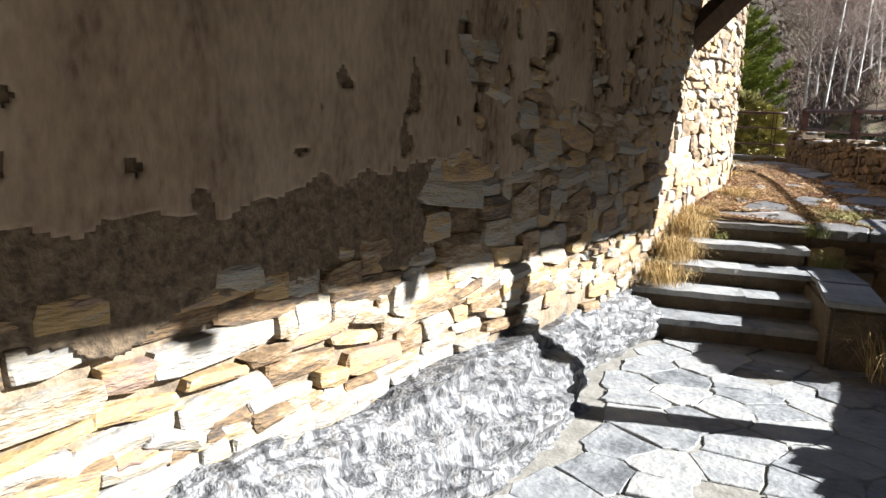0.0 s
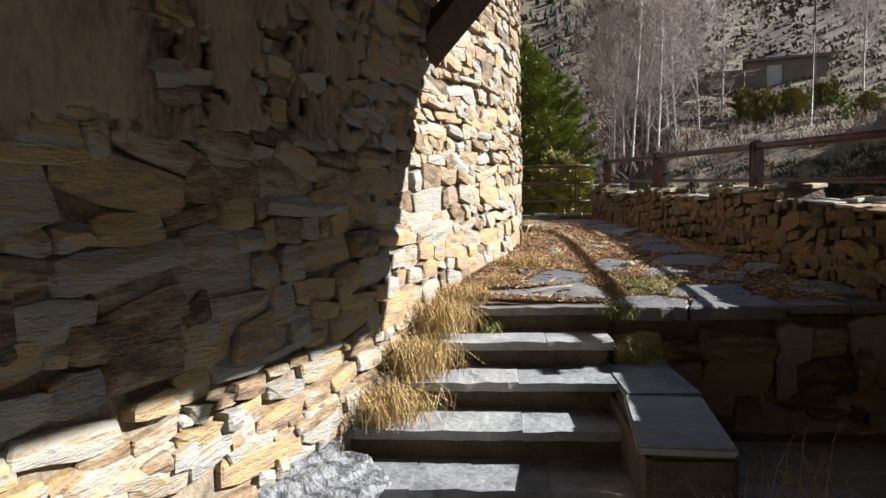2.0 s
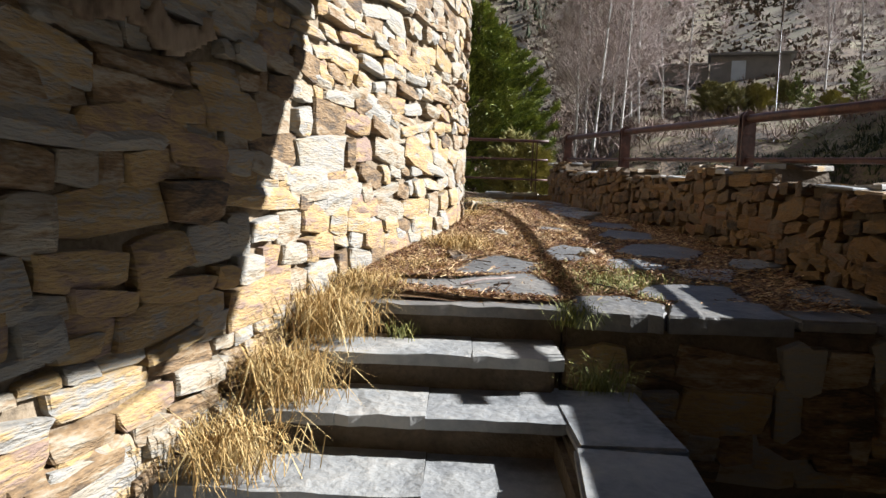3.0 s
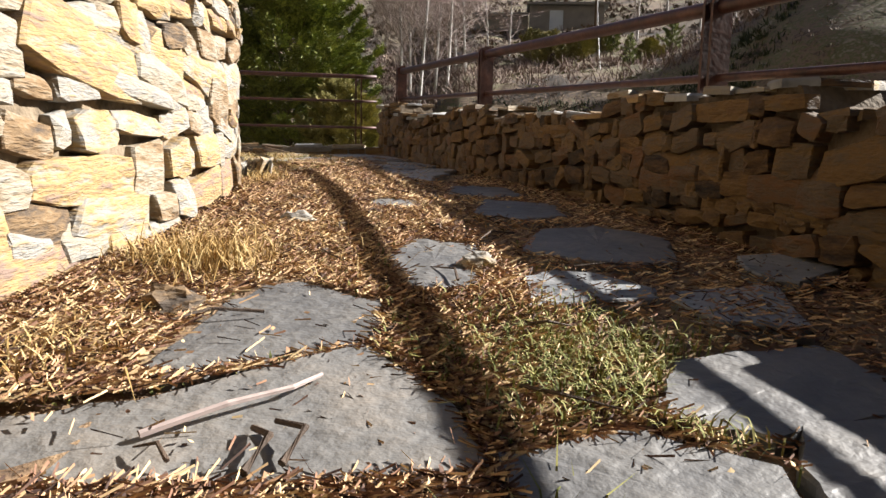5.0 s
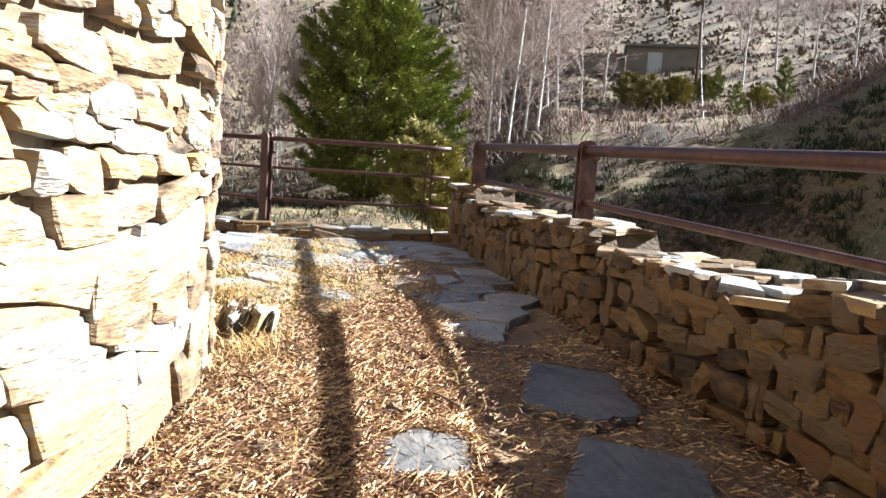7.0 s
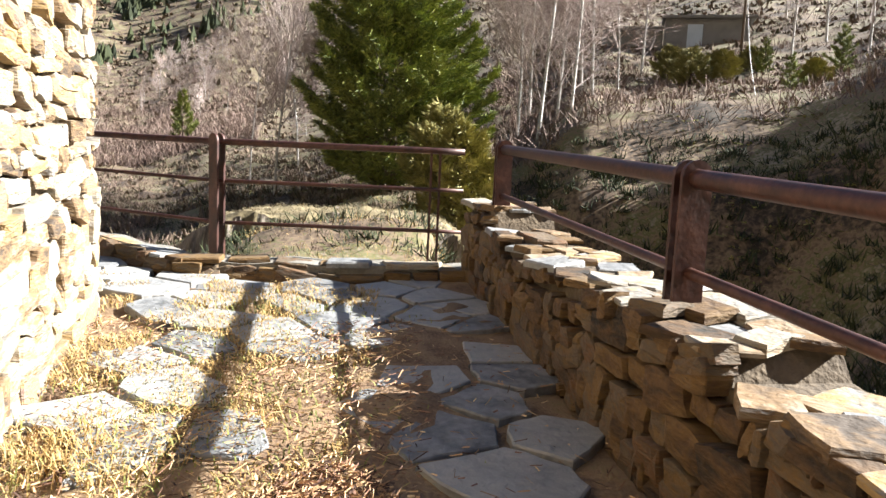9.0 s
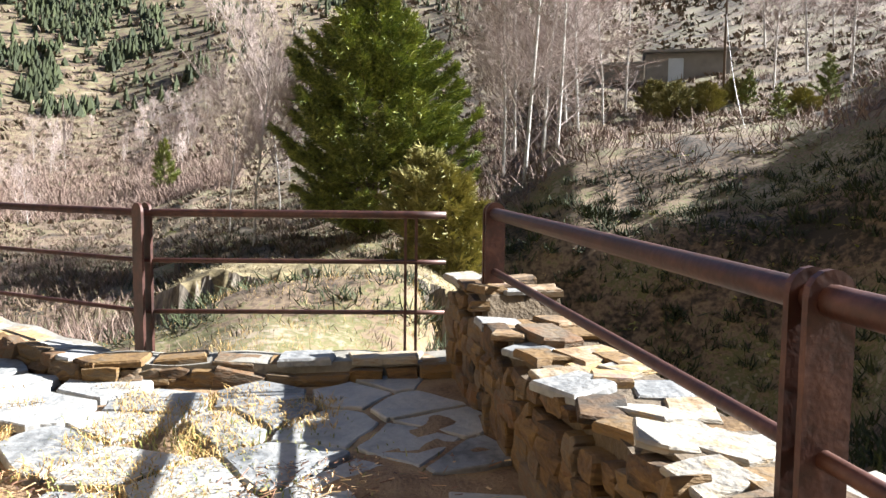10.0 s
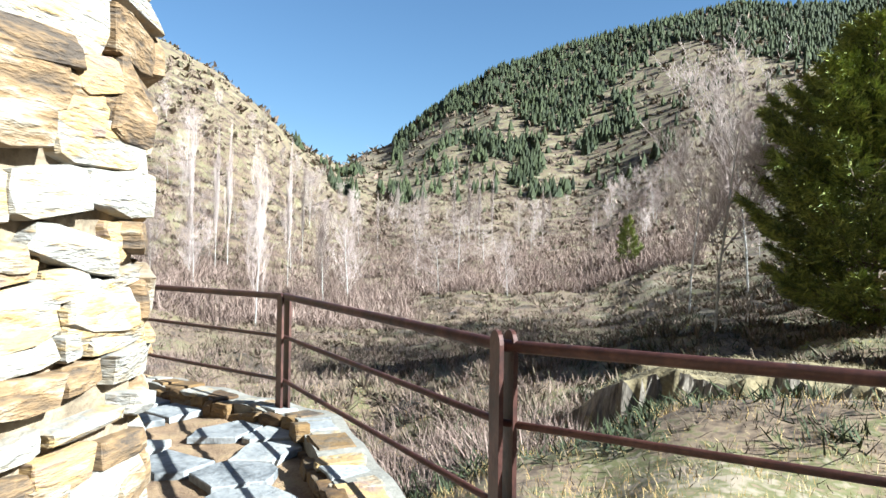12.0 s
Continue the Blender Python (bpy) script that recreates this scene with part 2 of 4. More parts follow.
def rubble(parent, pts, z0, z1, near, mat_piece, mat_rest, course=0.13, length=(0.14, 0.5), depth=0.10, seed=3, keep=None, limit=290, lift=0.0, skew=7):
    """Courses of rough stones on the outer side of a plan line; those in the stretch near are pieces, the others one joined part."""
    r = random.Random(seed)
    kinds = [stone_mesh("stone", seed * 20 + i, mat_piece) for i in range(26)]
    at, total = path_sampler(pts)
    rest_v, rest_f, count = [], [], 0
    u0 = 0.0
    row = 0
    z = -0.05
    top_all = max(z1(u) for u in np.linspace(0, total, 60))
    while z < top_all + 0.3:
        h = course * r.choice((0.55, 0.75, 0.9, 1.1, 1.4))
        u = r.uniform(-0.3, 0.0)
        while u < total:
            w = r.uniform(*length) * r.choice((0.5, 0.8, 1.0, 1.0, 1.25)) * (0.75 + 0.5 * (h / course - 0.7))
            uc = u + w / 2
            u += w
            wob = 0.05 * math.sin(uc * 1.7 + row)
            zc = z + h / 2 + wob + lift * uc
            if uc < 0.02 or uc > total - 0.02 or zc - h * 0.4 < z0(uc) or zc + h * 0.35 > z1(uc):
                continue
            if keep and not keep(uc, zc):
                continue
            p, d = at(uc)
            pa, pb = at(max(uc - w / 2, 0.0))[0], at(uc + w / 2)[0]
            d = (pb - pa).normalized()
            p = p.lerp((pa + pb) / 2, 0.5)
            nrm = Vector((d.y, -d.x))
            tilt = r.gauss(0, skew * 0.8)
            proud = r.uniform(-0.012, 0.02)
            hh = h * r.choice((0.8, 1.0, 1.1, 1.25, 1.5))
            m = Matrix.Translation((p.x + nrm.x * proud, p.y + nrm.y * proud, zc)) @ Matrix.Rotation(math.atan2(d.y, d.x), 4, "Z") @ Matrix.Rotation(radians(tilt), 4, "Y") @ Matrix.Diagonal((w * 1.03, depth * r.uniform(0.8, 1.2), hh * 1.08, 1))
            me = kinds[r.randrange(len(kinds))]
            if near(p, zc) and count < limit:
                ob = new("stone", me)
                ob.parent = parent
                ob.matrix_world = m
                count += 1
            else:
                b = len(rest_v)
                rest_v.extend(m @ v.co for v in me.vertices)
                rest_f.extend(tuple(b + i for i in f.vertices) for f in me.polygons)
        z += h
        row += 1
    if rest_v:
        ob = pydata("stone_courses", rest_v, rest_f, mat_rest, parent)
        tagged(ob, kind="stuff")


def wall_core(name, pts, z0, z1, thick, material, inset=0.03, n=90):
    """A solid wall behind a plan line, its foot and head given along it."""
    at, total = path_sampler(pts)
    vs, fs = [], []
    for i in range(n + 1):
        u = total * i / n
        p, d = at(u)
        nrm = Vector((d.y, -d.x))
        a, b = p - nrm * inset, p - nrm * thick
        vs += [(a.x, a.y, z0(u)), (a.x, a.y, z1(u)), (b.x, b.y, z1(u)), (b.x, b.y, z0(u))]
    for i in range(n):
        for k in range(4):
            k2 = (k + 1) % 4
            fs.append((4 * i + k, 4 * i + 4 + k, 4 * i + 4 + k2, 4 * i + k2))
    fs += [(3, 2, 1, 0), (4 * n, 4 * n + 1, 4 * n + 2, 4 * n + 3)]
    ob = pydata(name, vs, fs, material)
    return tagged(ob, kind="structure")


# ---- ground and far hills, one sheet ----
CX, CY, CZ = 1.7, 13.2, 2.6
AZ = [-180, -90, -62, -53, -45, -40, -28, -20, -10, 2, 13, 30, 60, 120, 180]
# unseen ridges beyond -62 and 60 degrees are raised to cut sky light
RIDGE = [34, 38, 19, 15.3, 11.0, 7.9, 14.6, 17.0, 18.3, 17.2, 19, 22, 24, 27, 34]
RADII = [0.0, 3.2, 6, 10, 15, 19, 24, 45, 80, 140, 240, 420, 700, 1400]
SECTORS = [-180, -100, -60, -40, -22, -12, 2, 9, 16, 30, 50, 90, 130, 180]
# elevation in degrees seen from the terrace, at each radius but the ridge, per sector
PROFILE = {
    -180: [-60, -40, -28, -17, -13, -11, -6.5, -3, 0, 3, 6],
    -100: [-60, -40, -28, -17, -13, -11, -4, 2, 8, 12, 16],
    -60: [-60, -34, -24, -20, -17, -15, -9, -4, 0, 5, 11],
    -40: [-60, -32, -21, -19, -17, -15, -10, -6, -2, 1, 4],
    -22: [-60, -30, -19, -14, -12, -11, -8, -5, -1, 2, 6],
    -12: [-60, -30, -20, -9.5, -9.5, -9, -6, -2, 1, 4, 9],
    2: [-60, -32, -24, -9.0, -9, -8, -4, 1, 4, 7, 11],
    9: [-60, -38, -32, -26, -25, -7, -2, 4, 7, 9, 13],
    16: [-60, -42, -36, -34, -30, -4, 2.5, 6.2, 9.5, 12, 14],
    30: [-60, -42, -36, -32, -25, -4, 3.2, 6.8, 10.5, 14, 16],
    # 50 and 90: slopes mostly out of view, raised to shadow the gorge
    50: [-60, -40, -34, -20, -5, 6, 12, 14, 14, 16, 19],
    90: [-60, -40, -32, -18, -6, 2, 8, 11, 12, 15, 18],
    130: [-60, -40, -30, -20, -16, -12, -4, 3, 7, 10, 13],
    180: [-60, -40, -28, -17, -13, -11, -6.5, -3, 0, 3, 6],
}


def ground_z(az, r):
    ridge = float(np.interp(az, AZ, RIDGE))
    k = max(i for i in range(len(SECTORS) - 1) if SECTORS[i] <= az + 1e-6)
    a0, a1 = SECTORS[k], SECTORS[k + 1]
    w = min(max((az - a0) / (a1 - a0), 0), 1)
    w = w * w * (3 - 2 * w)
    prof = [(1 - w) * p + w * q for p, q in zip(PROFILE[a0], PROFILE[a1])]
    wn2 = 1 / (1 + math.exp(-(az + 41) / 3.0))          # the hill on the near side of the valley ends here
    prof[9] = prof[9] * wn2 + (1 - wn2) * (0.62 * ridge)
    prof[10] = prof[10] * wn2 + (1 - wn2) * ridge
    prof += [ridge * (wn2 + (1 - wn2) * 0.8), ridge * 0.93 - 1.0, 2.0]
    lr = [math.log(max(q, 1.0)) for q in RADII]
    e = float(np.interp(math.log(max(r, 1.0)), lr, prof))
    z = CZ + r * math.tan(radians(e))
    if r > 5:
        x, y = CX + r * math.sin(radians(az)), CY + r * math.cos(radians(az))
        s = max(r, 12) * 0.16
        z += noise.fractal((x / s, y / s, 3.1), 1.0, 2.0, 4) * s * 0.09
        z += noise.fractal((x / 1.7, y / 1.7, 0.3), 1.0, 2.0, 3) * min(0.22, r * 0.01)
    if r < 5.4:
        z = min(z, 0.4)
    if abs(az) > 95:
        z = min(z, -0.35) if r < 30 else z
    return z


def spot(az, r, sink=0.0):
    a = radians(az)
    return Vector((CX + r * math.sin(a), CY + r * math.cos(a), ground_z(az, r) - sink))


def build_ground():
    azs = sorted(set([round(-180 + 4.0 * i, 2) for i in range(91)] + [round(-66 + 0.5 * i, 2) for i in range(229)]))
    rs = [0.0]
    r = 2.2
    while r < 1400:
        rs.append(r)
        r *= 1.045
    vs, fs = [], []
    for r in rs:
        for a in azs:
            w = radians(a)
            vs.append((CX + r * math.sin(w), CY + r * math.cos(w), ground_z(a, r)))
    n = len(azs)
    for i in range(len(rs) - 1):
        for j in range(n - 1):
            fs.append((i * n + j, i * n + j + 1, (i + 1) * n + j + 1, (i + 1) * n + j))
    ob = pydata("ground", vs, [f[::-1] for f in fs], HILL, None, True)
    tagged(ob, "dry grassy hillside with rock and low scrub", "ground", kind="structure")


build_ground()

# ---- the house wall ----
at_wall, LONG = path_sampler(WALL)


def wall_foot(u):
    p, d = at_wall(u)
    return -0.1 if p.y < 6.2 else (0.1 if p.y < 8 else terrace_z(p.y) - 0.15)


house = wall_core("wall_west", WALL, lambda u: -0.4, lambda u: 5.2, 0.6, HOUSE_MORTAR, 0.012, 120)
tagged(house, "old rubble stone house wall with crumbling ochre plaster", "wall")

# plaster, crumbling along its lower edge
def plastered(y, z):
    low = 1.46 + 0.17 * min(3.2, max(0, y - 3.0)) + 0.03 * math.sin(y * 3)
    low += 0.20 * noise.fractal((y * 1.3, z * 1.1, 0.0), 1.0, 2.0, 4)
    hole = noise.fractal((y * 2.4 + 9, z * 2.6, 4.0), 0.9, 2.1, 4)
    thin = 0.95 - 0.65 * min(1.0, max(0.0, y - 2.7)) - 0.12 * (z < low + 0.4) + 0.25 * (z > 2.4)
    if noise.noise((y * 8, z * 8, 2.5)) > 0.62 - 0.22 * (y > 3):
        return False
    return z > low and hole < thin and y < 6.9 + 0.15 * noise.noise((z * 3, 0, 2))


def roughcast(y, z):
    low = 1.12 + 0.15 * noise.fractal((y * 2, z * 2, 6.0), 1.0, 2.0, 4)
    return y < 3.3 + 0.3 * noise.noise((z * 4, 1, 1)) and z > low and z < 2.2


def build_plaster(name, test, material, base_out, amp):
    vs, fs, idx = [], [], {}
    step = 0.016
    at_u, _ = path_sampler(WALL[:3])
    u0, u1 = 4.5, 14.7
    nu, nz = int((u1 - u0) / step), int(2.4 / step)


    def vert(i, k):
        if (i, k) not in idx:
            u, z = u0 + i * step, 1.0 + k * step
            p, d = at_u(u)
            j = noise.noise((u * 9, z * 9, 1.0)) * 0.02
            out = base_out + amp * noise.fractal((u * 1.1, z * 1.1, 7.0), 1.0, 2.0, 4)
            idx[i, k] = len(vs)
            vs.append((p.x + d.y * out + d.x * j, p.y - d.x * out + d.y * j, z + j))
        return idx[i, k]
    for i in range(nu):
        for k in range(nz):
            if test(at_u(u0 + (i + 0.5) * step)[0].y, 1.0 + (k + 0.5) * step):
                fs.append((vert(i, k), vert(i + 1, k), vert(i + 1, k + 1), vert(i, k + 1)))
    ob = pydata(name, vs, fs, material, house, True)
    so = ob.modifiers.new("thick", "SOLIDIFY")
    so.thickness, so.offset = 0.05, -1
    return ob


tagged(build_plaster("plaster", plastered, PLASTER, 0.055, 0.02), "flaking ochre plaster")
tagged(build_plaster("undercoat", roughcast, ROUGHCAST, 0.042, 0.012), "rough brown undercoat")

# ---- bedrock under the wall ----
def build_bedrock():
    vs, fs = [], []
    ny, nk = 150, 26
    for i in range(ny + 1):
        y = -1.0 + 7.45 * i / ny
        wx = -2.01 + 0.267 * y
        grow = 0.40 + 0.07 * math.sin(y * 2.1) - 0.20 * max(0, min(1, (y - 4.6) / 0.5)) * (y < 5.3) - 0.13 * (y >= 5.3)
        hgt = 0.48 + 0.10 * noise.noise((y * 1.6, 0, 0)) - 0.08 * (y > 4.6)
        for k in range(nk + 1):
            q = k / nk
            out = -0.08 + (grow + 0.08) * min(1, q * 1.5) ** 0.9
            z = hgt * (1 - max(0, (q - 0.25) / 0.75) ** 1.25) - 0.04 + 0.04 * (1 - q)
            x = wx + out * 0.965
            yy = y - out * 0.258
            nz = noise.fractal((x * 5 + z * 2, yy * 2.2, z * 7), 0.8, 2.2, 5) * 0.11
            vs.append((x + nz, yy, z + nz * 0.5))
    for i in range(ny):
        for k in range(nk):
            a = i * (nk + 1) + k
            fs.append((a, a + 1, a + nk + 2, a + nk + 1))
    ob = pydata("bedrock_ledge", vs, [f for f in fs], BEDROCK)
    tagged(ob, "rough grey schist bedrock ledge under the wall", "rock", kind="structure")


build_bedrock()

# ---- lower floor ----
def sheet(name, x0, x1, y0, y1, zf, material, step=0.12, amp=0.01, skip=None):
    vs, fs = [], []
    nx, ny = int((x1 - x0) / step), int((y1 - y0) / step)
    for i in range(nx + 1):
        for j in range(ny + 1):
            x, y = x0 + (x1 - x0) * i / nx, y0 + (y1 - y0) * j / ny
            vs.append((x, y, zf(x, y) + amp * noise.fractal((x * 3, y * 3, 0), 1, 2, 4)))
    for i in range(nx):
        for j in range(ny):
            a = i * (ny + 1) + j
            x, y = x0 + (x1 - x0) * (i + 0.5) / nx, y0 + (y1 - y0) * (j + 0.5) / ny
            if skip and skip(x, y):
                continue
            fs.append((a, a + ny + 1, a + ny + 2, a + 1))
    return pydata(name, vs, fs, material, None, True)


floor = tagged(sheet("floor", -4, 6.0, -7, 7.6, lambda x, y: -0.005, FLOOR_J, 0.15, 0.012), "irregular grey slate paving in pale earth", "floor", kind="structure")


def house_side(x, y):
    """True behind the face of the house wall."""
    inside = False
    poly = WALL + [(-9, 16), (-9, -6.5)]
    for (xa, ya), (xb, yb) in zip(poly, poly[1:] + poly[:1]):
        if (ya > y) != (yb > y) and x < (xb - xa) * (y - ya) / (yb - ya) + xa:
            inside = not inside
    return inside


def parapet_x(y):
    return 3.12 - 0.12 * (y - 9)


def terrace_skip(x, y):
    if y < 7.92 and x < 3.0:
        return True
    curb = 16.3 if x > 0 else 16.3 + min(1.8, -0.85 * x)
    return y > curb or x > parapet_x(y) + 0.25


terrace = tagged(sheet("terrace", -7, 3.8, 7.74, 18.3, lambda x, y: terrace_z(y) - 0.01 - 0.018 * (y > 12.6 or x > 1.85) + 0.05 * max(0, 0.9 - abs(x - 0.27 * (y - 7.4))), SOIL, 0.09, 0.03, terrace_skip), "trodden earth terrace with dry leaf litter", "ground", kind="structure")
vs_body = box_bm((2.1, 0.5, 1.15), (2.43, 8.10, 0.22), 0.02)
retain = tagged(part("retaining_wall", vs_body, MORTAR), "dark rubble retaining wall below the terrace", "wall", kind="structure")

# ---- low wall beside the lower floor, taller wall beside the steps: both unseen shade casters ----
# Added beyond the view, placed and sized to shade the floor's right side.
LOW = [(3.25, 6.0), (1.83, 0.0)]
low_shade_wall = tagged(wall_core("wall_low", LOW, lambda u: -0.2, lambda u: 1.15, 0.4, MORTAR, 0.03, 20), "unseen low rubble wall added to shade the paved floor", "wall")
# Added out of view; its height sets where shade ends on the treads.
SIDE = [(3.45, 7.75), (3.35, 5.9), (3.3, 3.0)]
side_shade_wall = tagged(wall_core("wall_east", SIDE, lambda u: -0.3, lambda u: 1.79 if u < 1.9 else 0.5, 0.4, MORTAR, 0.03, 20), "unseen plain rubble wall added to shade the steps", "wall")

# ---- porch roof over the long wall ----
porch = tagged(new("porch_roof"), "dark timber porch roof on a wooden post", "roof", kind="structure")


def build_porch():
    U = Vector((0.258, 0.966))
    N = Vector((0.966, -0.258))
    base = Vector((0.215, 8.36))
    length, out = 16.0, 4.415
    def strip(o0, o1, h, z_off, y_off=0.0, ln=None):
        bm = bmesh.new()
        ln = ln or length
        quad = []
        for o in (o0, o1):
            for s in (y_off, -ln):
                p = base + N * o + U * (s + 0.27 * o / out)
                z = 3.62 + 0.045 * max(0, -s - 1.2) + z_off
                quad.append((p.x, p.y, z))
        vsq = [bm.verts.new(q) for q in quad] + [bm.verts.new((q[0], q[1], q[2] + h)) for q in quad]
        for f in ((0, 1, 3, 2), (4, 6, 7, 5), (0, 4, 5, 1), (2, 3, 7, 6), (0, 2, 6, 4), (1, 5, 7, 3)):
            bm.faces.new([vsq[i] for i in f])
        bmesh.ops.recalc_face_normals(bm, faces=bm.faces[:])
        return bm
    part("roof_deck", strip(-0.3, out, 0.09, 0.0), WOOD, porch)
    part("eave_board", strip(out + 0.003, out + 0.03, 0.14, -0.03), WOOD, porch)
    for k in range(13):
        s = -0.12 - k * 1.2
        bm = bmesh.new()
        quad = []
        for o in (-0.05, out - 0.02):
            for w in (s, s - 0.1):
                p = base + N * o + U * w
                quad.append((p.x, p.y, 3.62 + 0.045 * max(0, -w - 1.2) - 0.003))
        vsq = [bm.verts.new(q) for q in quad] + [bm.verts.new((q[0], q[1], q[2] - 0.12)) for q in quad]
        for f in ((0, 1, 3, 2), (4, 6, 7, 5), (0, 4, 5, 1), (2, 3, 7, 6), (0, 2, 6, 4), (1, 5, 7, 3)):
            bm.faces.new([vsq[i] for i in f])
        bmesh.ops.recalc_face_normals(bm, faces=bm.faces[:])
        part("rafter", bm, WOOD, porch)
    part("post", box_bm((0.2, 0.2, 3.72), (2.92, 4.68, 1.78), 0.012, -15), WOOD, porch)
    vs, fs = [], []
    tube(vs, fs, [Vector((0.02, 7.98, 2.62)), Vector((0.95, 7.75, 3.60))], [0.15, 0.15], 4)
    tagged(pydata("brace", vs, fs, WOOD, porch), "dark diagonal timber brace")


build_porch()

# ---- parapet and curb ----
PARA = [(parapet_x(16.2), 16.2), (parapet_x(12.5), 12.5), (parapet_x(9), 9.0), (parapet_x(7.55), 7.55)]


def para_top(u):
    y = 16.2 - u
    t = 1.70 + 0.03 * (y - 12.8) + 0.03 * math.sin(y * 2.3) + 0.025 * noise.noise((y * 4, 0, 0))
    if y > 15.45:
        t = 1.93
    elif y > 14.9:
        t = 1.80
    elif 12.6 < y < 13.6:
        t += 0.10
    elif 9.4 < y < 10.9:
        t += 0.14
    return t


parapet = tagged(wall_core("wall_parapet", PARA, lambda u: 0.2, lambda u: para_top(u) - 0.05, 0.44, MORTAR, 0.028, 120), "low ochre rubble parapet with rough slate coping", "wall")
at_curb, CURB_LONG = path_sampler(CURB[::-1])
curb = tagged(wall_core("curb", CURB[::-1], lambda u: 0.4, lambda u: terrace_z(at_curb(u)[0].y) + 0.10 + 0.012 * math.sin(u * 9), 0.34, FLOOR_J, 0.02, 120), "low stone curb along the terrace edge", "curb")
# ---- steps ----
def build_steps():
    ys = [6.24, 6.64, 7.03, 7.41, 7.78]
    tops = [0.19, 0.36, 0.53, 0.70, 0.872]
    left = [-0.42, -0.32, -0.22, -0.10, 0.02]
    stairs = tagged(new("stone_steps"), "five worn slate steps with dark risers", "steps", kind="structure")
    for i, (y, z, x0) in enumerate(zip(ys, tops, left)):
        x1 = 1.33 if i < 4 else 1.40
        y1 = y + (0.52 if i < 4 else 0.28)
        part("riser", box_bm((x1 - x0 - 0.06, y1 - y - 0.06, z + 0.14), ((x0 + x1) / 2, (y + y1) / 2 + 0.03, z / 2 - 0.12), 0.015), MORTAR, stairs)
        r = random.Random(40 + i)
        cuts = [x0, x0 + (x1 - x0) * r.uniform(0.25, 0.42), x0 + (x1 - x0) * r.uniform(0.6, 0.75), x1]
        for a, b in zip(cuts, cuts[1:]):
            bm = bmesh.new()
            n = 6
            top, bot = [], []
            edge = [(a + (b - a) * k / n + 0.003, y + r.uniform(-0.012, 0.010)) for k in range(n + 1)] + [(b - 0.003, y1), (a + 0.003, y1)]
            for x, yy in edge:
                dz = r.uniform(-0.006, 0.006)
                top.append(bm.verts.new((x, yy, z + dz)))
                bot.append(bm.verts.new((x, yy + 0.01, z - 0.055)))
            bm.faces.new(top)
            bm.faces.new(bot[::-1])
            for k in range(len(top)):
                k2 = (k + 1) % len(top)
                bm.faces.new((top[k2], top[k], bot[k], bot[k2]))
            bmesh.ops.recalc_face_normals(bm, faces=bm.faces[:])
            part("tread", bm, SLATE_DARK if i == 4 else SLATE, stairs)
    for xc, w, yc, dep in ((2.74, 0.40, 8.0, 0.76), (3.08, 0.30, 8.0, 0.8)):
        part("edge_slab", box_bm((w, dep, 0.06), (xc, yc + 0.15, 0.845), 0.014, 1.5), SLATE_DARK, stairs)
    block = tagged(new("stone_block"), "low stone block capped with grey slate beside the steps", "stone block")
    part("base", box_bm((0.40, 1.60, 0.52), (1.46, 6.75, 0.22), 0.03), MORTAR, block)
    part("slab", box_bm((0.42, 0.85, 0.045), (1.46, 6.33, 0.508), 0.012, -5), SLATE, block)
    part("slab", box_bm((0.42, 0.75, 0.045), (1.50, 7.15, 0.512), 0.012, 2), SLATE, block)


build_steps()


# ---- iron railings ----
def u_post(name, parent, p, z0, z1, turn, w=0.03, d=0.115):
    """A post of two flat bars with rounded heads, a gap between them."""
    for s in (-1, 1):
        bm = bmesh.new()
        n = 8
        pts = [(-d / 2, z0), (d / 2, z0)] + [(d / 2 * math.cos(math.pi * k / n), z1 - d / 2 + d / 2 * math.sin(math.pi * k / n)) for k in range(n + 1)]
        f, b = [], []
        for x, z in pts:
            f.append(bm.verts.new((x, -0.009, z)))
            b.append(bm.verts.new((x, 0.009, z)))
        bm.faces.new(f)
        bm.faces.new(b[::-1])
        for k in range(len(f)):
            k2 = (k + 1) % len(f)
            bm.faces.new((f[k2], f[k], b[k], b[k2]))
        bmesh.ops.recalc_face_normals(bm, faces=bm.faces[:])
        bmesh.ops.transform(bm, matrix=pose(p[0], p[1], 0, 0, 0, turn) @ Matrix.Translation((0, s * w, 0)), verts=bm.verts[:])
        part(name, bm, RUST, parent)


def rail(name, parent, pts, radius, sides=12):
    vs, fs = [], []
    tube(vs, fs, [Vector(p) for p in pts], [radius] * len(pts), sides)
    ob = pydata(name, vs, fs, RUST, parent, True)
    return ob


rail_e = tagged(new("parapet_railing"), "rusty red-brown iron railing on the stone parapet", "railing")
post_ys = [15.85, 13.15, 10.2, 7.7]


def rail_top(y):
    return 2.28 + 0.034 * (y - 13.15)


for y in post_ys:
    u_post("post", rail_e, (parapet_x(y) + 0.16, y), para_top(16.2 - y) - 0.12, rail_top(y), 7)
for drop, rad in ((0.065, 0.036), (0.40, 0.021)):
    rail("top_rail" if drop < 0.2 else "lower_rail", rail_e, [(parapet_x(y) + 0.16, y, rail_top(y) - drop) for y in (15.95, 13.15, 10.2, 7.5)], rad)

rail_n = tagged(new("terrace_railing"), "rusty iron railing with three rails along the terrace edge", "railing")
GATE = [(2.22, 16.42), (1.99, 16.43), (0.25, 16.48), (-2.40, 17.95), (-4.6, 18.25), (-6.5, 17.9)]
for x, y in ((0.25, 16.48), (-2.40, 17.95)):
    u_post("post", rail_n, (x, y), terrace_z(y) + 0.05, 2.34, -42 if x > 0 else -25)
u_post("latch_bar", rail_n, (1.99, 16.43), terrace_z(16.4) + 0.05, 2.30, 90, 0.035, 0.03)
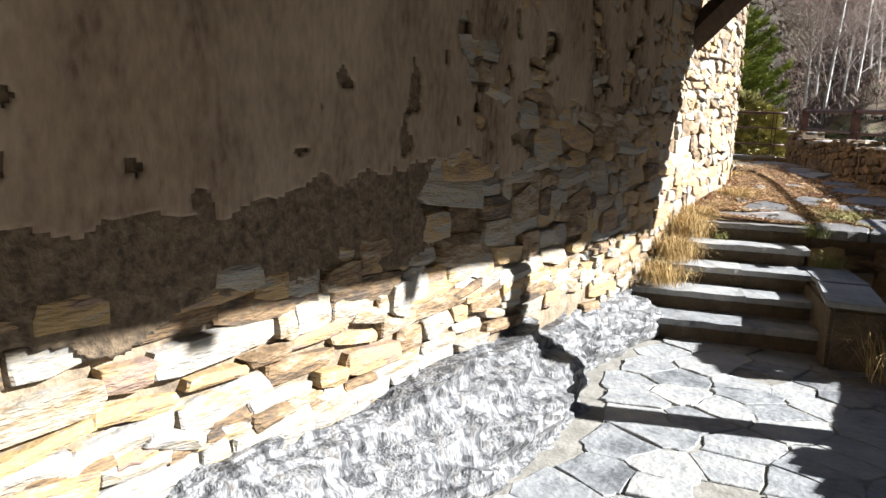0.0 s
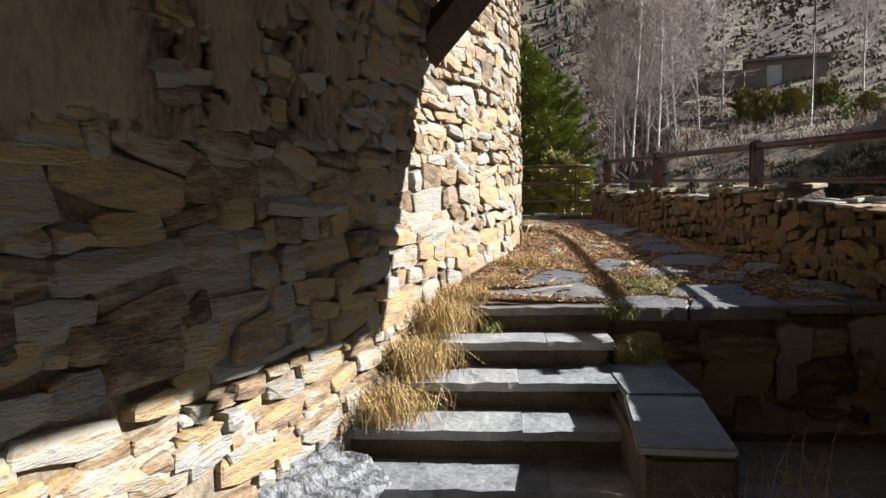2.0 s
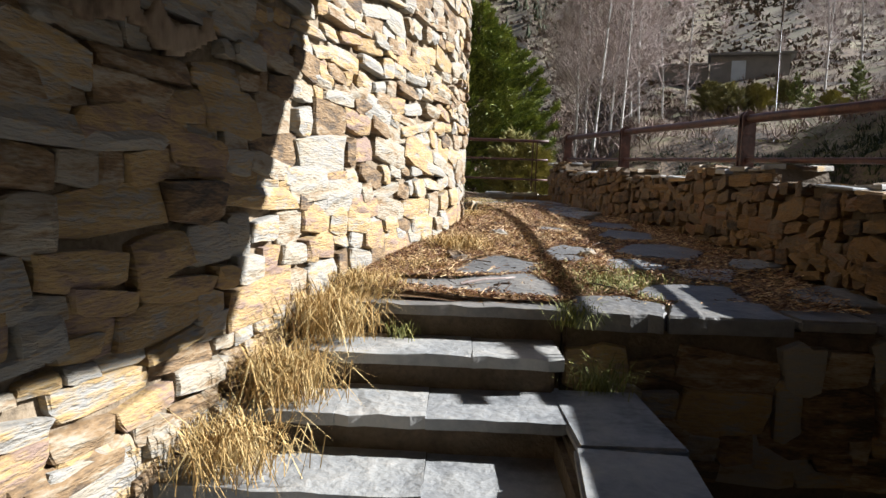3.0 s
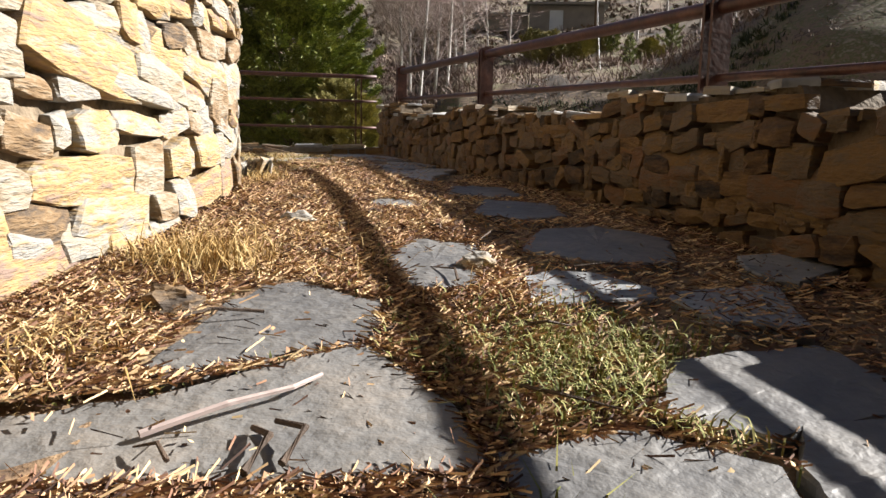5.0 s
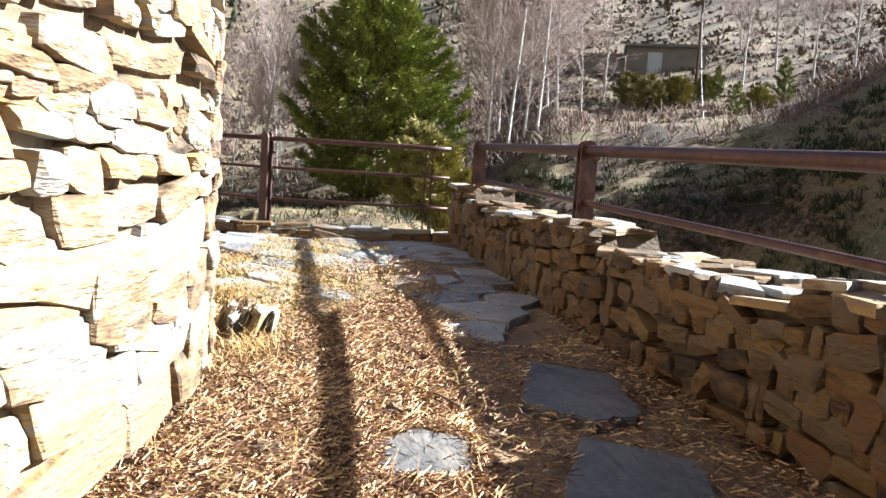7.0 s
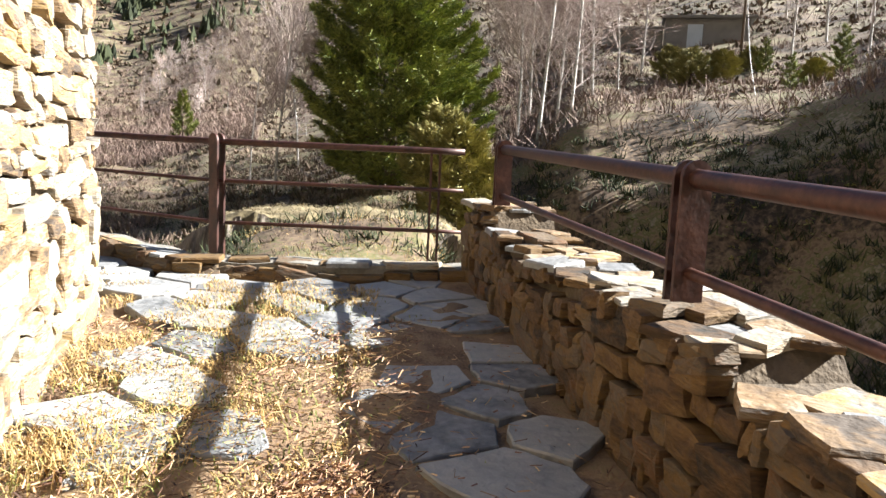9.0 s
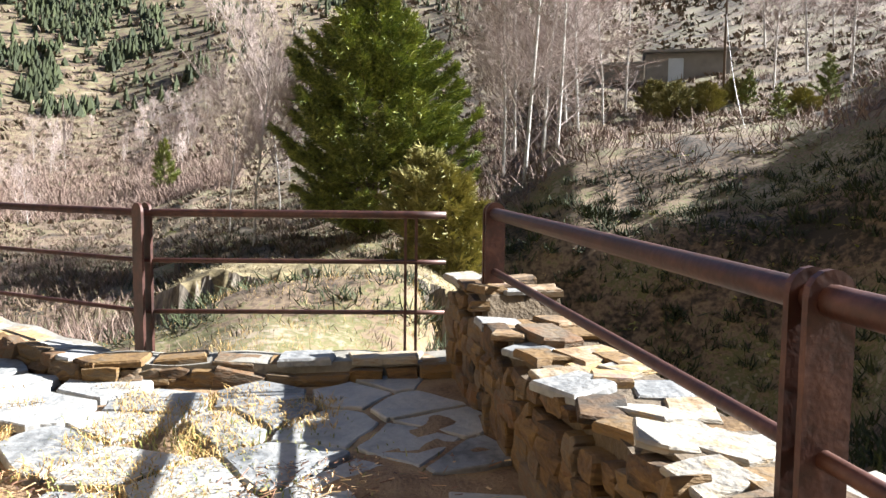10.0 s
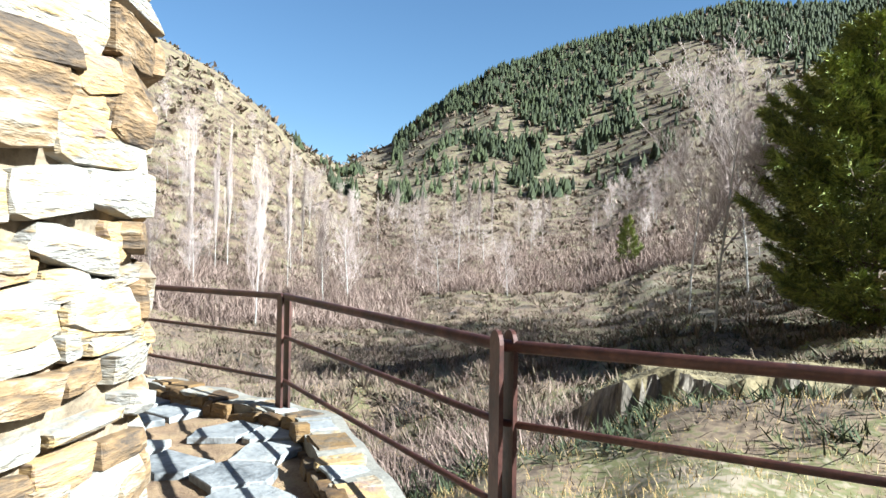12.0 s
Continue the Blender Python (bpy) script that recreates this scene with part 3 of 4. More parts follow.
for z, rad in ((2.275, 0.026), (1.965, 0.016), (1.63, 0.016)):
    rail("top_rail" if z > 2.2 else "lower_rail", rail_n, [(x, y, z + (0.04 if x < -1 else 0)) for x, y in GATE], rad)

# ---- the rubble and coping pieces ----
LINE_A = WALL
rubble(house, WALL, lambda u: max(0.30, 0.45 if at_wall(u)[0].y < 5.5 else wall_foot(u)), lambda u: 5.1,
       lambda p, z: 2.0 < p.y < 11.5 and z < 2.0, STONE, STONE_J, 0.088, (0.14, 0.50), 0.075, 5,
       lambda u, z: at_wall(u)[0].y > -1.5 and not plastered(at_wall(u)[0].y, z) and not (roughcast(at_wall(u)[0].y, z) and z > 1.2))
rubble(parapet, PARA, lambda u: 0.75, lambda u: para_top(u) - 0.04, lambda p, z: p.y > 8.4, STONE_P, STONE_PJ, 0.068, (0.07, 0.27), 0.085, 11, skew=12)
rubble(curb, CURB[::-1], lambda u: 1.1, lambda u: terrace_z(at_curb(u)[0].y) + 0.12, lambda p, z: p.x > -3, STONE_P, STONE_PJ, 0.10, (0.15, 0.4), 0.09, 13)
rubble(low_shade_wall, LOW, lambda u: -0.1, lambda u: 1.15, lambda p, z: p.y > 3, STONE, STONE_J, 0.12, (0.15, 0.4), 0.09, 17)
rubble(side_shade_wall, SIDE, lambda u: -0.1, lambda u: 1.79 if u < 1.9 else 0.5, lambda p, z: p.y > 6, STONE, STONE_J, 0.16, (0.2, 0.5), 0.1, 19)
rubble(retain, [(1.42, 7.84), (3.5, 7.84)], lambda u: -0.1, lambda u: 0.79, lambda p, z: True, STONE, STONE_J, 0.14, (0.2, 0.45), 0.1, 23)


def flat_piece(name, x, y, z, rx, ry, thick, turn, parent, material, r, tilt=2.0, sides=8):
    vs, fs = [], []
    ring = [(math.cos(2 * math.pi * k / sides), math.sin(2 * math.pi * k / sides)) for k in range(sides)]
    ring = [(c * (q := 0.5 / max(abs(c), abs(s)) * r.uniform(0.78, 1.0)), s * q) for c, s in ring]
    for zz, k in ((0, 1.0), (thick * 0.7, 1.0), (thick, 0.93)):
        vs += [(a * rx * k, b * ry * k, zz) for a, b in ring]
    for g in (0, 1):
        fs += [(g * sides + k, g * sides + (k + 1) % sides, (g + 1) * sides + (k + 1) % sides, (g + 1) * sides + k) for k in range(sides)]
    fs.append(tuple(2 * sides + k for k in range(sides)))
    ob = pydata(name, vs, fs, material, parent)
    ob.matrix_world = pose(x, y, z, r.uniform(-tilt, tilt), r.uniform(-tilt, tilt), turn)
    return ob


def build_coping():
    r = random.Random(3)
    y = 7.6
    while y < 16.2:
        w = r.uniform(0.12, 0.32)
        for row in range(3):
            off = 0.05 + row * 0.15
            flat_piece("coping_stone", parapet_x(y) + off, y + w / 2 + r.uniform(-0.06, 0.06), para_top(16.2 - y - w / 2) - 0.06, r.uniform(0.14, 0.26), w * r.uniform(0.8, 1.2), r.uniform(0.015, 0.045), 7 + r.uniform(-30, 30), parapet, SLATE if r.random() < 0.2 else STONE if r.random() < 0.6 else STONE_P, r, 6)
        y += w * 0.95
    u = 0.2
    while u < CURB_LONG:
        w = r.uniform(0.15, 0.42)
        p, d = at_curb(u)
        flat_piece("coping_stone", p.x - d.y * r.uniform(0.10, 0.17), p.y + d.x * r.uniform(0.10, 0.17), terrace_z(p.y) + 0.085, w, r.uniform(0.2, 0.34), r.uniform(0.015, 0.05), r.uniform(-10, 10) + math.degrees(math.atan2(d.y, d.x)), curb, r.choice((SLATE, STONE, STONE, STONE_P)), r, 5)
        u += w * 0.97


build_coping()


# ---- paving ----
def voronoi(points, reach):
    """Cells of a few seeds by clipping a square with the lines between neighbours."""
    cells = []
    for i, (px, py) in enumerate(points):
        poly = [(px - reach, py - reach), (px + reach, py - reach), (px + reach, py + reach), (px - reach, py + reach)]
        for j, (qx, qy) in enumerate(points):
            if i == j or abs(qx - px) > 2 * reach or abs(qy - py) > 2 * reach:
                continue
            mx, my, nx, ny = (px + qx) / 2, (py + qy) / 2, qx - px, qy - py
            side = [(x - mx) * nx + (y - my) * ny for x, y in poly]
            out = []
            for k in range(len(poly)):
                a, b, sa, sb = poly[k], poly[(k + 1) % len(poly)], side[k], side[(k + 1) % len(poly)]
                if sa <= 0:
                    out.append(a)
                if (sa < 0) != (sb < 0):
                    t = sa / (sa - sb)
                    out.append((a[0] + (b[0] - a[0]) * t, a[1] + (b[1] - a[1]) * t))
            poly = out
            if len(poly) < 3:
                break
        if len(poly) >= 3:
            cells.append(((px, py), poly))
    return cells


def flagstones(parent, x0, x1, y0, y1, size, zf, ok, chance, gap, seed, material, thick=0.03):
    r = random.Random(seed)
    pts, tries = [], 0
    while tries < 6000:
        tries += 1
        p = (r.uniform(x0, x1), r.uniform(y0, y1))
        if all((p[0] - a) ** 2 + ((p[1] - b) * 1.3) ** 2 > (size * r.uniform(0.7, 1.2)) ** 2 for a, b in pts):
            pts.append(p)
    for (cx, cy), poly in voronoi(pts, size * 1.6):
        if not ok(cx, cy) or r.random() > chance(cx, cy):
            continue
        edge = []
        for (ax, ay), (bx, by) in zip(poly, poly[1:] + poly[:1]):
            for t in (0.0, 0.35, 0.7):
                edge.append((ax + (bx - ax) * t + r.uniform(-0.012, 0.012), ay + (by - ay) * t + r.uniform(-0.012, 0.012)))
        k = 1 - gap / size * r.uniform(0.8, 1.6)
        lift = r.uniform(-0.004, 0.008)
        n = len(edge)
        vs = []
        for f, dz in ((k, -0.03), (k, thick * 0.65), (k * 0.97, thick)):
            for x, y in edge:
                xx, yy = (x - cx) * f, (y - cy) * f
                vs.append((xx, yy, zf(cx + xx, cy + yy) - zf(cx, cy) + dz + lift))
        fs = [(g * n + a, g * n + (a + 1) % n, (g + 1) * n + (a + 1) % n, (g + 1) * n + a) for g in (0, 1) for a in range(n)] + [tuple(2 * n + a for a in range(n))]
        ob = pydata("flagstone", vs, fs, material, parent)
        ob.location = (cx, cy, zf(cx, cy))


flagstones(floor, -1.6, 2.2, 0.5, 6.3, 0.34, lambda x, y: -0.01, lambda x, y: x > -2.0 + 0.267 * y + 0.4 and x < 1.2 + 0.236 * (y - 3.4) + 0.3, lambda x, y: 0.9, 0.010, 5, SLATE, 0.014)


def terrace_ok(x, y):
    return not house_side(x - 0.25, y) and not terrace_skip(x, y) and y < 16.0 + (0 if x > 0 else -0.8 * x) and x < parapet_x(y) - 0.1 and y > 8.3 and not any(on_slab(x + a, y + b) for a in (-0.18, 0, 0.18) for b in (-0.18, 0, 0.18))


def slab_chance(x, y):
    if y > 13:
        return 0.9
    if x > 1.85:
        return 0.75
    return 0.04


# the large slabs at the head of the steps and those lying singly in the earth, corner by corner in plan
SLABS = [
    [(0.42, 8.07), (1.42, 8.03), (1.42, 8.27), (1.28, 8.63), (0.80, 8.38), (0.40, 8.30)],
    [(0.78, 8.53), (0.84, 8.44), (1.30, 8.66), (1.36, 8.96), (1.10, 9.20), (0.92, 9.0)],
    [(1.43, 7.76), (1.86, 7.72), (1.93, 7.97), (1.72, 8.14), (1.44, 8.08)],
    [(1.89, 7.73), (2.52, 7.76), (2.48, 8.08), (2.10, 8.12), (1.955, 7.97)],
    [(1.80, 8.19), (1.98, 8.06), (2.44, 8.14), (2.42, 8.50), (1.98, 8.44)],
    [(1.46, 9.05), (1.68, 9.10), (1.84, 9.70), (1.60, 9.85), (1.44, 9.52)],
    [(1.50, 10.62), (1.78, 10.66), (1.80, 10.92), (1.62, 10.98), (1.50, 10.88)],
    [(2.00, 10.45), (2.22, 10.28), (2.48, 10.36), (2.55, 10.8), (2.2, 10.95)],
    [(1.98, 9.6), (2.2, 9.38), (2.52, 9.35), (2.72, 9.8), (2.5, 10.1), (2.2, 10.02)],
    [(2.05, 11.3), (2.3, 11.1), (2.52, 11.2), (2.55, 11.7), (2.2, 11.85)],
]


def on_slab(x, y):
    for poly in SLABS:
        inside = False
        for (xa, ya), (xb, yb) in zip(poly, poly[1:] + poly[:1]):
            if (ya > y) != (yb > y) and x < (xb - xa) * (y - ya) / (yb - ya) + xa:
                inside = not inside
        if inside:
            return True
    return False


def build_slabs():
    r = random.Random(61)
    for poly in SLABS:
        cx, cy = sum(p[0] for p in poly) / len(poly), sum(p[1] for p in poly) / len(poly)
        edge = []
        for (ax, ay), (bx, by) in zip(poly, poly[1:] + poly[:1]):
            for k in range(5):
                t = k / 5
                j = 0.0 if k == 0 else 0.014
                edge.append((ax + (bx - ax) * t + r.uniform(-j, j) - cx, ay + (by - ay) * t + r.uniform(-j, j) - cy))
        n, z = len(edge), terrace_z(cy) + 0.016
        slope = (terrace_z(cy + 0.3) - terrace_z(cy - 0.3)) / 0.6
        vs = []
        for f, dz in ((1.0, -0.09), (1.0, -0.012), (0.975, 0.0)):
            vs += [(x * f, y * f, dz + slope * y + r.uniform(-0.004, 0.004) * (dz > -0.05)) for x, y in edge]
        vs.append((0, 0, 0.002))
        fs = [(g * n + a, g * n + (a + 1) % n, (g + 1) * n + (a + 1) % n, (g + 1) * n + a) for g in (0, 1) for a in range(n)]
        fs += [(2 * n + a, 2 * n + (a + 1) % n, 3 * n) for a in range(n)]
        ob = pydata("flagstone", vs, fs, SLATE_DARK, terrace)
        ob.location = (cx, cy, z)


build_slabs()
flagstones(terrace, -4.5, 3.1, 7.8, 17.8, 0.4, lambda x, y: terrace_z(y), terrace_ok, slab_chance, 0.035, 9, SLATE, 0.018)


# ---- dry grass and litter ----
def blades(name, spots, material, label, kind="stuff", length=(0.12, 0.3), width=0.004, lean=0.5, droop=0.3, seed=1, parent=None):
    r = random.Random(seed)
    vs, fs = [], []
    for x, y, z in spots:
        ln = r.uniform(*length)
        a = r.uniform(0, 2 * math.pi)
        ln_h = ln * lean * r.uniform(0.4, 1.5)
        dx, dy = math.cos(a) * ln_h, math.sin(a) * ln_h
        px, py = -math.sin(a) * width, math.cos(a) * width
        b = len(vs)
        vs += [(x - px, y - py, z - 0.01), (x + px, y + py, z - 0.01), (x + dx * 0.45 + px, y + dy * 0.45 + py, z + ln * 0.6), (x + dx * 0.45 - px, y + dy * 0.45 - py, z + ln * 0.6), (x + dx, y + dy, z + ln * (1 - droop * r.random() * 1.5))]
        fs += [(b, b + 1, b + 2, b + 3), (b + 3, b + 2, b + 4)]
    ob = pydata(name, vs, fs, material, parent)
    return tagged(ob, label, "grass", kind=kind)


def litter():
    r = random.Random(21)
    vs, fs = [], []
    n = 0
    while n < 115000:
        y = 7.95 + 6.8 * r.random() ** 1.2
        x = r.uniform(-0.4, 3.0)
        if house_side(x - 0.02, y) or x > parapet_x(y) or (on_slab(x, y) and r.random() < 0.99):
            continue
        if (x > 1.85 and r.random() < 0.88) or (y > 12.5 + 0.4 * math.sin(x * 5) and r.random() < 0.93):
            continue
        n += 1
        z = terrace_z(y) + 0.012 + 0.05 * max(0, 0.9 - abs(x - 0.27 * (y - 7.4)))
        a, ln, w = (r.uniform(0, 6.3), r.uniform(0.02, 0.06), r.uniform(0.0006, 0.0013)) if r.random() < 0.6 else (r.uniform(0, 6.3), r.uniform(0.008, 0.03), r.uniform(0.0015, 0.0045))
        e = r.uniform(-0.25, 0.5)
        dx, dy, dz = math.cos(a) * ln, math.sin(a) * ln, e * ln
        px, py = -math.sin(a) * w, math.cos(a) * w
        b = len(vs)
        vs += [(x - px, y - py, z), (x + px, y + py, z + 0.003), (x + dx + px, y + dy + py, z + abs(dz) + 0.004), (x + dx - px, y + dy - py, z + abs(dz))]
        fs.append((b, b + 1, b + 2, b + 3))
    tagged(pydata("leaf_litter", vs, fs, LITTER), "dry straw and leaf litter on the terrace", "litter", kind="stuff")


litter()
gr = random.Random(5)


def wall_x(y):
    for (xa, ya), (xb, yb) in zip(WALL, WALL[1:]):
        if ya <= y <= yb:
            return xa + (xb - xa) * (y - ya) / (yb - ya)
    return 0.8


def tuft(x, y, z, n, rad, length, seed, material=DRY, label="tuft of long dry straw-coloured grass"):
    r = random.Random(seed)
    sp = [(x + r.gauss(0, rad), y + r.gauss(0, rad), z) for _ in range(2 * n)]
    return blades("grass_tuft", sp, material, label, "stuff", length, 0.0019, 0.8, 0.6, seed)


for i, (x, y, z, n, ln) in enumerate([(0.00, 6.75, 0.40, 260, 0.32), (0.10, 7.15, 0.56, 320, 0.36), (0.20, 7.6, 0.74, 340, 0.38), (0.30, 8.05, 0.86, 320, 0.24), (0.50, 8.6, 0.92, 300, 0.15), (0.80, 9.35, 1.0, 420, 0.20), (0.95, 11.7, 1.08, 200, 0.26), (0.62, 13.0, 1.14, 120, 0.18), (0.85, 9.9, 1.0, 200, 0.18)]):
    tuft(x, y, z, n, 0.10, (ln * 0.5, ln), 50 + i)
tuft(1.52, 7.55, 0.50, 90, 0.06, (0.12, 0.26), 71, GREEN, "green weed tuft beside the steps")
tuft(1.44, 7.80, 0.80, 110, 0.06, (0.08, 0.18), 72, GREEN, "green grass tuft on the terrace edge")
tuft(0.55, 7.75, 0.71, 26, 0.04, (0.06, 0.13), 73, GREEN, "small green weed on a step")
tuft(1.62, 5.75, 0.02, 60, 0.07, (0.25, 0.6), 74, DRY, "thin dry weed stalks in the shade")
tuft(2.05, 6.2, 0.02, 40, 0.12, (0.3, 0.6), 75, DRY, "thin dry weed stalks in the shade")
sp = []
while len(sp) < 3000:
    y = 8.55 + 3.9 * gr.random()
    x = wall_x(y) + abs(gr.gauss(0, 0.55))
    if x < parapet_x(y) - 0.9 and not on_slab(x, y):
        sp.append((x, y, terrace_z(y) + 0.01))
blades("short_grass", sp, DRY, "short dry grass on the terrace", length=(0.03, 0.11), width=0.0013, lean=1.8, seed=8)
sp = []
while len(sp) < 1500:
    x, y = 1.78 + gr.gauss(0, 0.16), 8.40 + gr.gauss(0, 0.22)
    if not on_slab(x, y):
        sp.append((x, y, terrace_z(y) + 0.01))
blades("green_grass", sp, GREEN, "patch of yellow-green grass between the slabs", length=(0.02, 0.06), width=0.0022, lean=1.0, seed=10)
sp = []
while len(sp) < 2600:
    y = gr.choice((8.6, 9.6, 13.0, 13.6, 14.3, 15.0)) + gr.gauss(0, 0.25)
    x = gr.choice((0.9, 1.45, 1.1, 0.6)) + gr.gauss(0, 0.22)
    if not house_side(x - 0.05, y) and not on_slab(x, y) and y > 8.1:
        sp.append((x, y, terrace_z(y) + 0.01))
blades("green_grass", sp, GREEN, "sparse green grass between the slabs", length=(0.015, 0.045), width=0.003, lean=1.2, seed=9)
sp = []
while len(sp) < 7500:
    x, y = gr.uniform(-0.5, 1.6), gr.uniform(12.4, 15.9)
    if not house_side(x - 0.05, y) and noise.noise((x * 2.5, y * 2.5, 1.0)) > -0.05:
        sp.append((x, y, terrace_z(y) + 0.012))
blades("straw_grass", sp, DRY, "short straw-coloured grass between the slabs", length=(0.015, 0.05), width=0.0022, lean=1.5, seed=12)

# ---- trees ----
def grow(r, vs, fs, tw_v, tw_f, p, d, ln, rad, level, up, spread, sides):
    n = 3
    pts, radii = [p], [rad]
    q = p.copy()
    for k in range(n):
        d = (d + Vector((r.gauss(0, 0.12 if level else 0.025), r.gauss(0, 0.12 if level else 0.025), up))).normalized()
        q = q + d * (ln / n)
        pts.append(q.copy())
        radii.append(rad * (1 - 0.6 * (k + 1) / n))
    tube(vs if level < 1 else tw_v, fs if level < 1 else tw_f, pts, radii, sides if level == 0 else 3)
    if level >= 4:
        return
    kids = (20, 7, 5, 3)[level]
    for k in range(kids):
        t = r.uniform(0.12 if level == 0 else 0.2, 1.0)
        i = min(int(t * n), n - 1)
        b = pts[i].lerp(pts[i + 1], t * n - i)
        a = r.uniform(0, 2 * math.pi)
        side = Vector((math.cos(a), math.sin(a), 0.0))
        nd = (d * (1 - spread) + side * spread + Vector((0, 0, up))).normalized()
        grow(r, vs, fs, tw_v, tw_f, b, nd, ln * r.uniform(0.38, 0.6) * (0.8 if level == 0 else 1.0), max(rad * 0.30, 0.009), level + 1, up, spread, sides)


def bare_tree(name, label, seed, height, rad, up=0.10, spread=0.55, trunk_mat=BIRCH):
    r = random.Random(seed)
    vs, fs, tv, tf = [], [], [], []
    grow(r, vs, fs, tv, tf, Vector((0, 0, 0)), Vector((0.04, 0.02, 1)), height, rad, 0, up, spread, 6)
    tree = tagged(new(name), label, "tree")
    pydata("trunk", vs, fs, trunk_mat, tree)
    pydata("crown", tv, tf, TWIG, tree)
    return tree


def pine(name, label, seed, height, width, limbs, needles=NEEDLE, lean=(0.0, 0.0)):
    """Trunk, whorls of uneven limbs turned up at their tips, and fans of needle tufts along each limb."""
    r = random.Random(seed)
    vs, fs, cv, cf = [], [], [], []
    tube(vs, fs, [Vector((lean[0] * k / 6, lean[1] * k / 6, height * k / 6)) for k in range(7)], [0.022 * height * (1 - 0.155 * k) for k in range(7)], 8)
    for i in range(limbs):
        t = ((i + r.random()) / limbs) ** 0.92
        t = min(max(t + r.gauss(0, 0.012), 0.03), 0.985)
        root = Vector((lean[0] * t, lean[1] * t, height * t))
        a = r.uniform(0, 2 * math.pi)
        prof = (1 - t) ** 0.80 * (0.50 + 0.50 * min(1, t * 3.4)) + 0.04
        lobes = 1 + 0.42 * noise.noise((math.cos(a) * 1.4 + seed, math.sin(a) * 1.4, t * 4.5))
        ln = width / 2 * prof * lobes * r.uniform(0.72, 1.10)
        d = Vector((math.cos(a), math.sin(a), 0.0))
        rise = 0.10 + 0.45 * t
        bend = r.uniform(0.10, 0.30)
        pts = [root + d * (ln * q) + Vector((0, 0, ln * (rise * q - 0.18 * q * (1 - q) + bend * q * q))) for q in (0.0, 0.35, 0.7, 1.0)]
        tube(vs, fs, pts, [0.03, 0.022, 0.014, 0.005], 3)
        side = d.cross(Vector((0, 0, 1)))
        n = max(10, int(ln * 34))
        for k in range(n):
            q = 1 - 0.68 * r.random() ** 1.35
            seg = min(int(q * 3), 2)
            p = pts[seg].lerp(pts[seg + 1], q * 3 - seg)
            off = r.gauss(0, 1) * ln * 0.20 * (1.15 - q)
            c = p + side * off + Vector((0, 0, abs(r.gauss(0, 0.07)) + r.gauss(0, 0.05)))
            axis = (d * 0.8 + side * (0.9 if off > 0 else -0.9) * min(1, abs(off) * 3) + Vector((r.gauss(0, 0.25), r.gauss(0, 0.25), 0.45 + r.gauss(0, 0.25)))).normalized()
            size = r.uniform(0.16, 0.34)
            for _ in range(9):
                w_dir = (axis + Vector((r.gauss(0, 0.5), r.gauss(0, 0.5), r.gauss(0, 0.5)))).normalized()
                w = w_dir.cross(Vector((r.random(), r.random(), r.random()))).normalized() * size * 0.085
                b = len(cv)
                o = c + axis * size * r.uniform(-0.6, 0.5)
                cv += [o - w, o + w, o + w_dir * size * r.uniform(0.6, 1.1)]
                cf.append((b, b + 1, b + 2))
    tree = tagged(new(name), label, "tree")
    pydata("trunk", vs, fs, BARK, tree)
    pydata("crown", cv, cf, needles, tree)
    return tree


big = pine("pine_tree", "tall dark green pine with sunlit tips", 4, 8.9, 9.4, 270)
big.location = spot(-1.2, 25, 0.3)
small = pine("pine_tree", "young yellow-green pine beside the tall one", 6, 5.2, 3.4, 70)
small.location = spot(-17.5, 75, 0.2)
shrub = pine("pine_shrub", "yellow-green young pine shrub beside the tall pine", 8, 3.4, 3.6, 90, NEEDLE_Y)
shrub.location = spot(5.2, 18.5, 0.3)
c = copy_thing(shrub, Matrix.Translation(spot(3.0, 20, 0.2)) @ Matrix.Rotation(2.0, 4, "Z"))
for az, r_, s in ((33, 36, 0.45), (30, 32, 0.35), (27.5, 44, 0.4)):
    c = copy_thing(small, Matrix.Translation(spot(az, r_, 0.2)) @ Matrix.Rotation(az, 4, "Z"))
    c.scale = (s, s, s)

for az, r_, s in ((20.6, 43, 0.75), (22.4, 41, 0.8), (24.6, 42, 0.7), (26.4, 45, 0.6), (31.5, 34, 0.5)):
    c = copy_thing(shrub, Matrix.Translation(spot(az, r_, 0.3)) @ Matrix.Rotation(az, 4, "Z"))
    c.scale = (s * 1.2, s, s * 0.8)
birches = [bare_tree("birch_tree", "bare birch with white trunk and mauve twigs", 20 + i, h, rad, up, sp_) for i, (h, rad, up, sp_) in enumerate(((10.0, 0.09, 0.10, 0.5), (8.5, 0.08, 0.02, 0.6), (7.0, 0.06, 0.12, 0.5), (10.0, 0.08, 0.22, 0.35)))]
for b, (az, r_) in zip(birches, ((11.0, 30), (13.6, 31), (-11.2, 27), (-46, 48))):
    b.location = spot(az, r_, 0.2)
birches[3].scale = (0.5, 0.5, 0.75)
tr = random.Random(77)
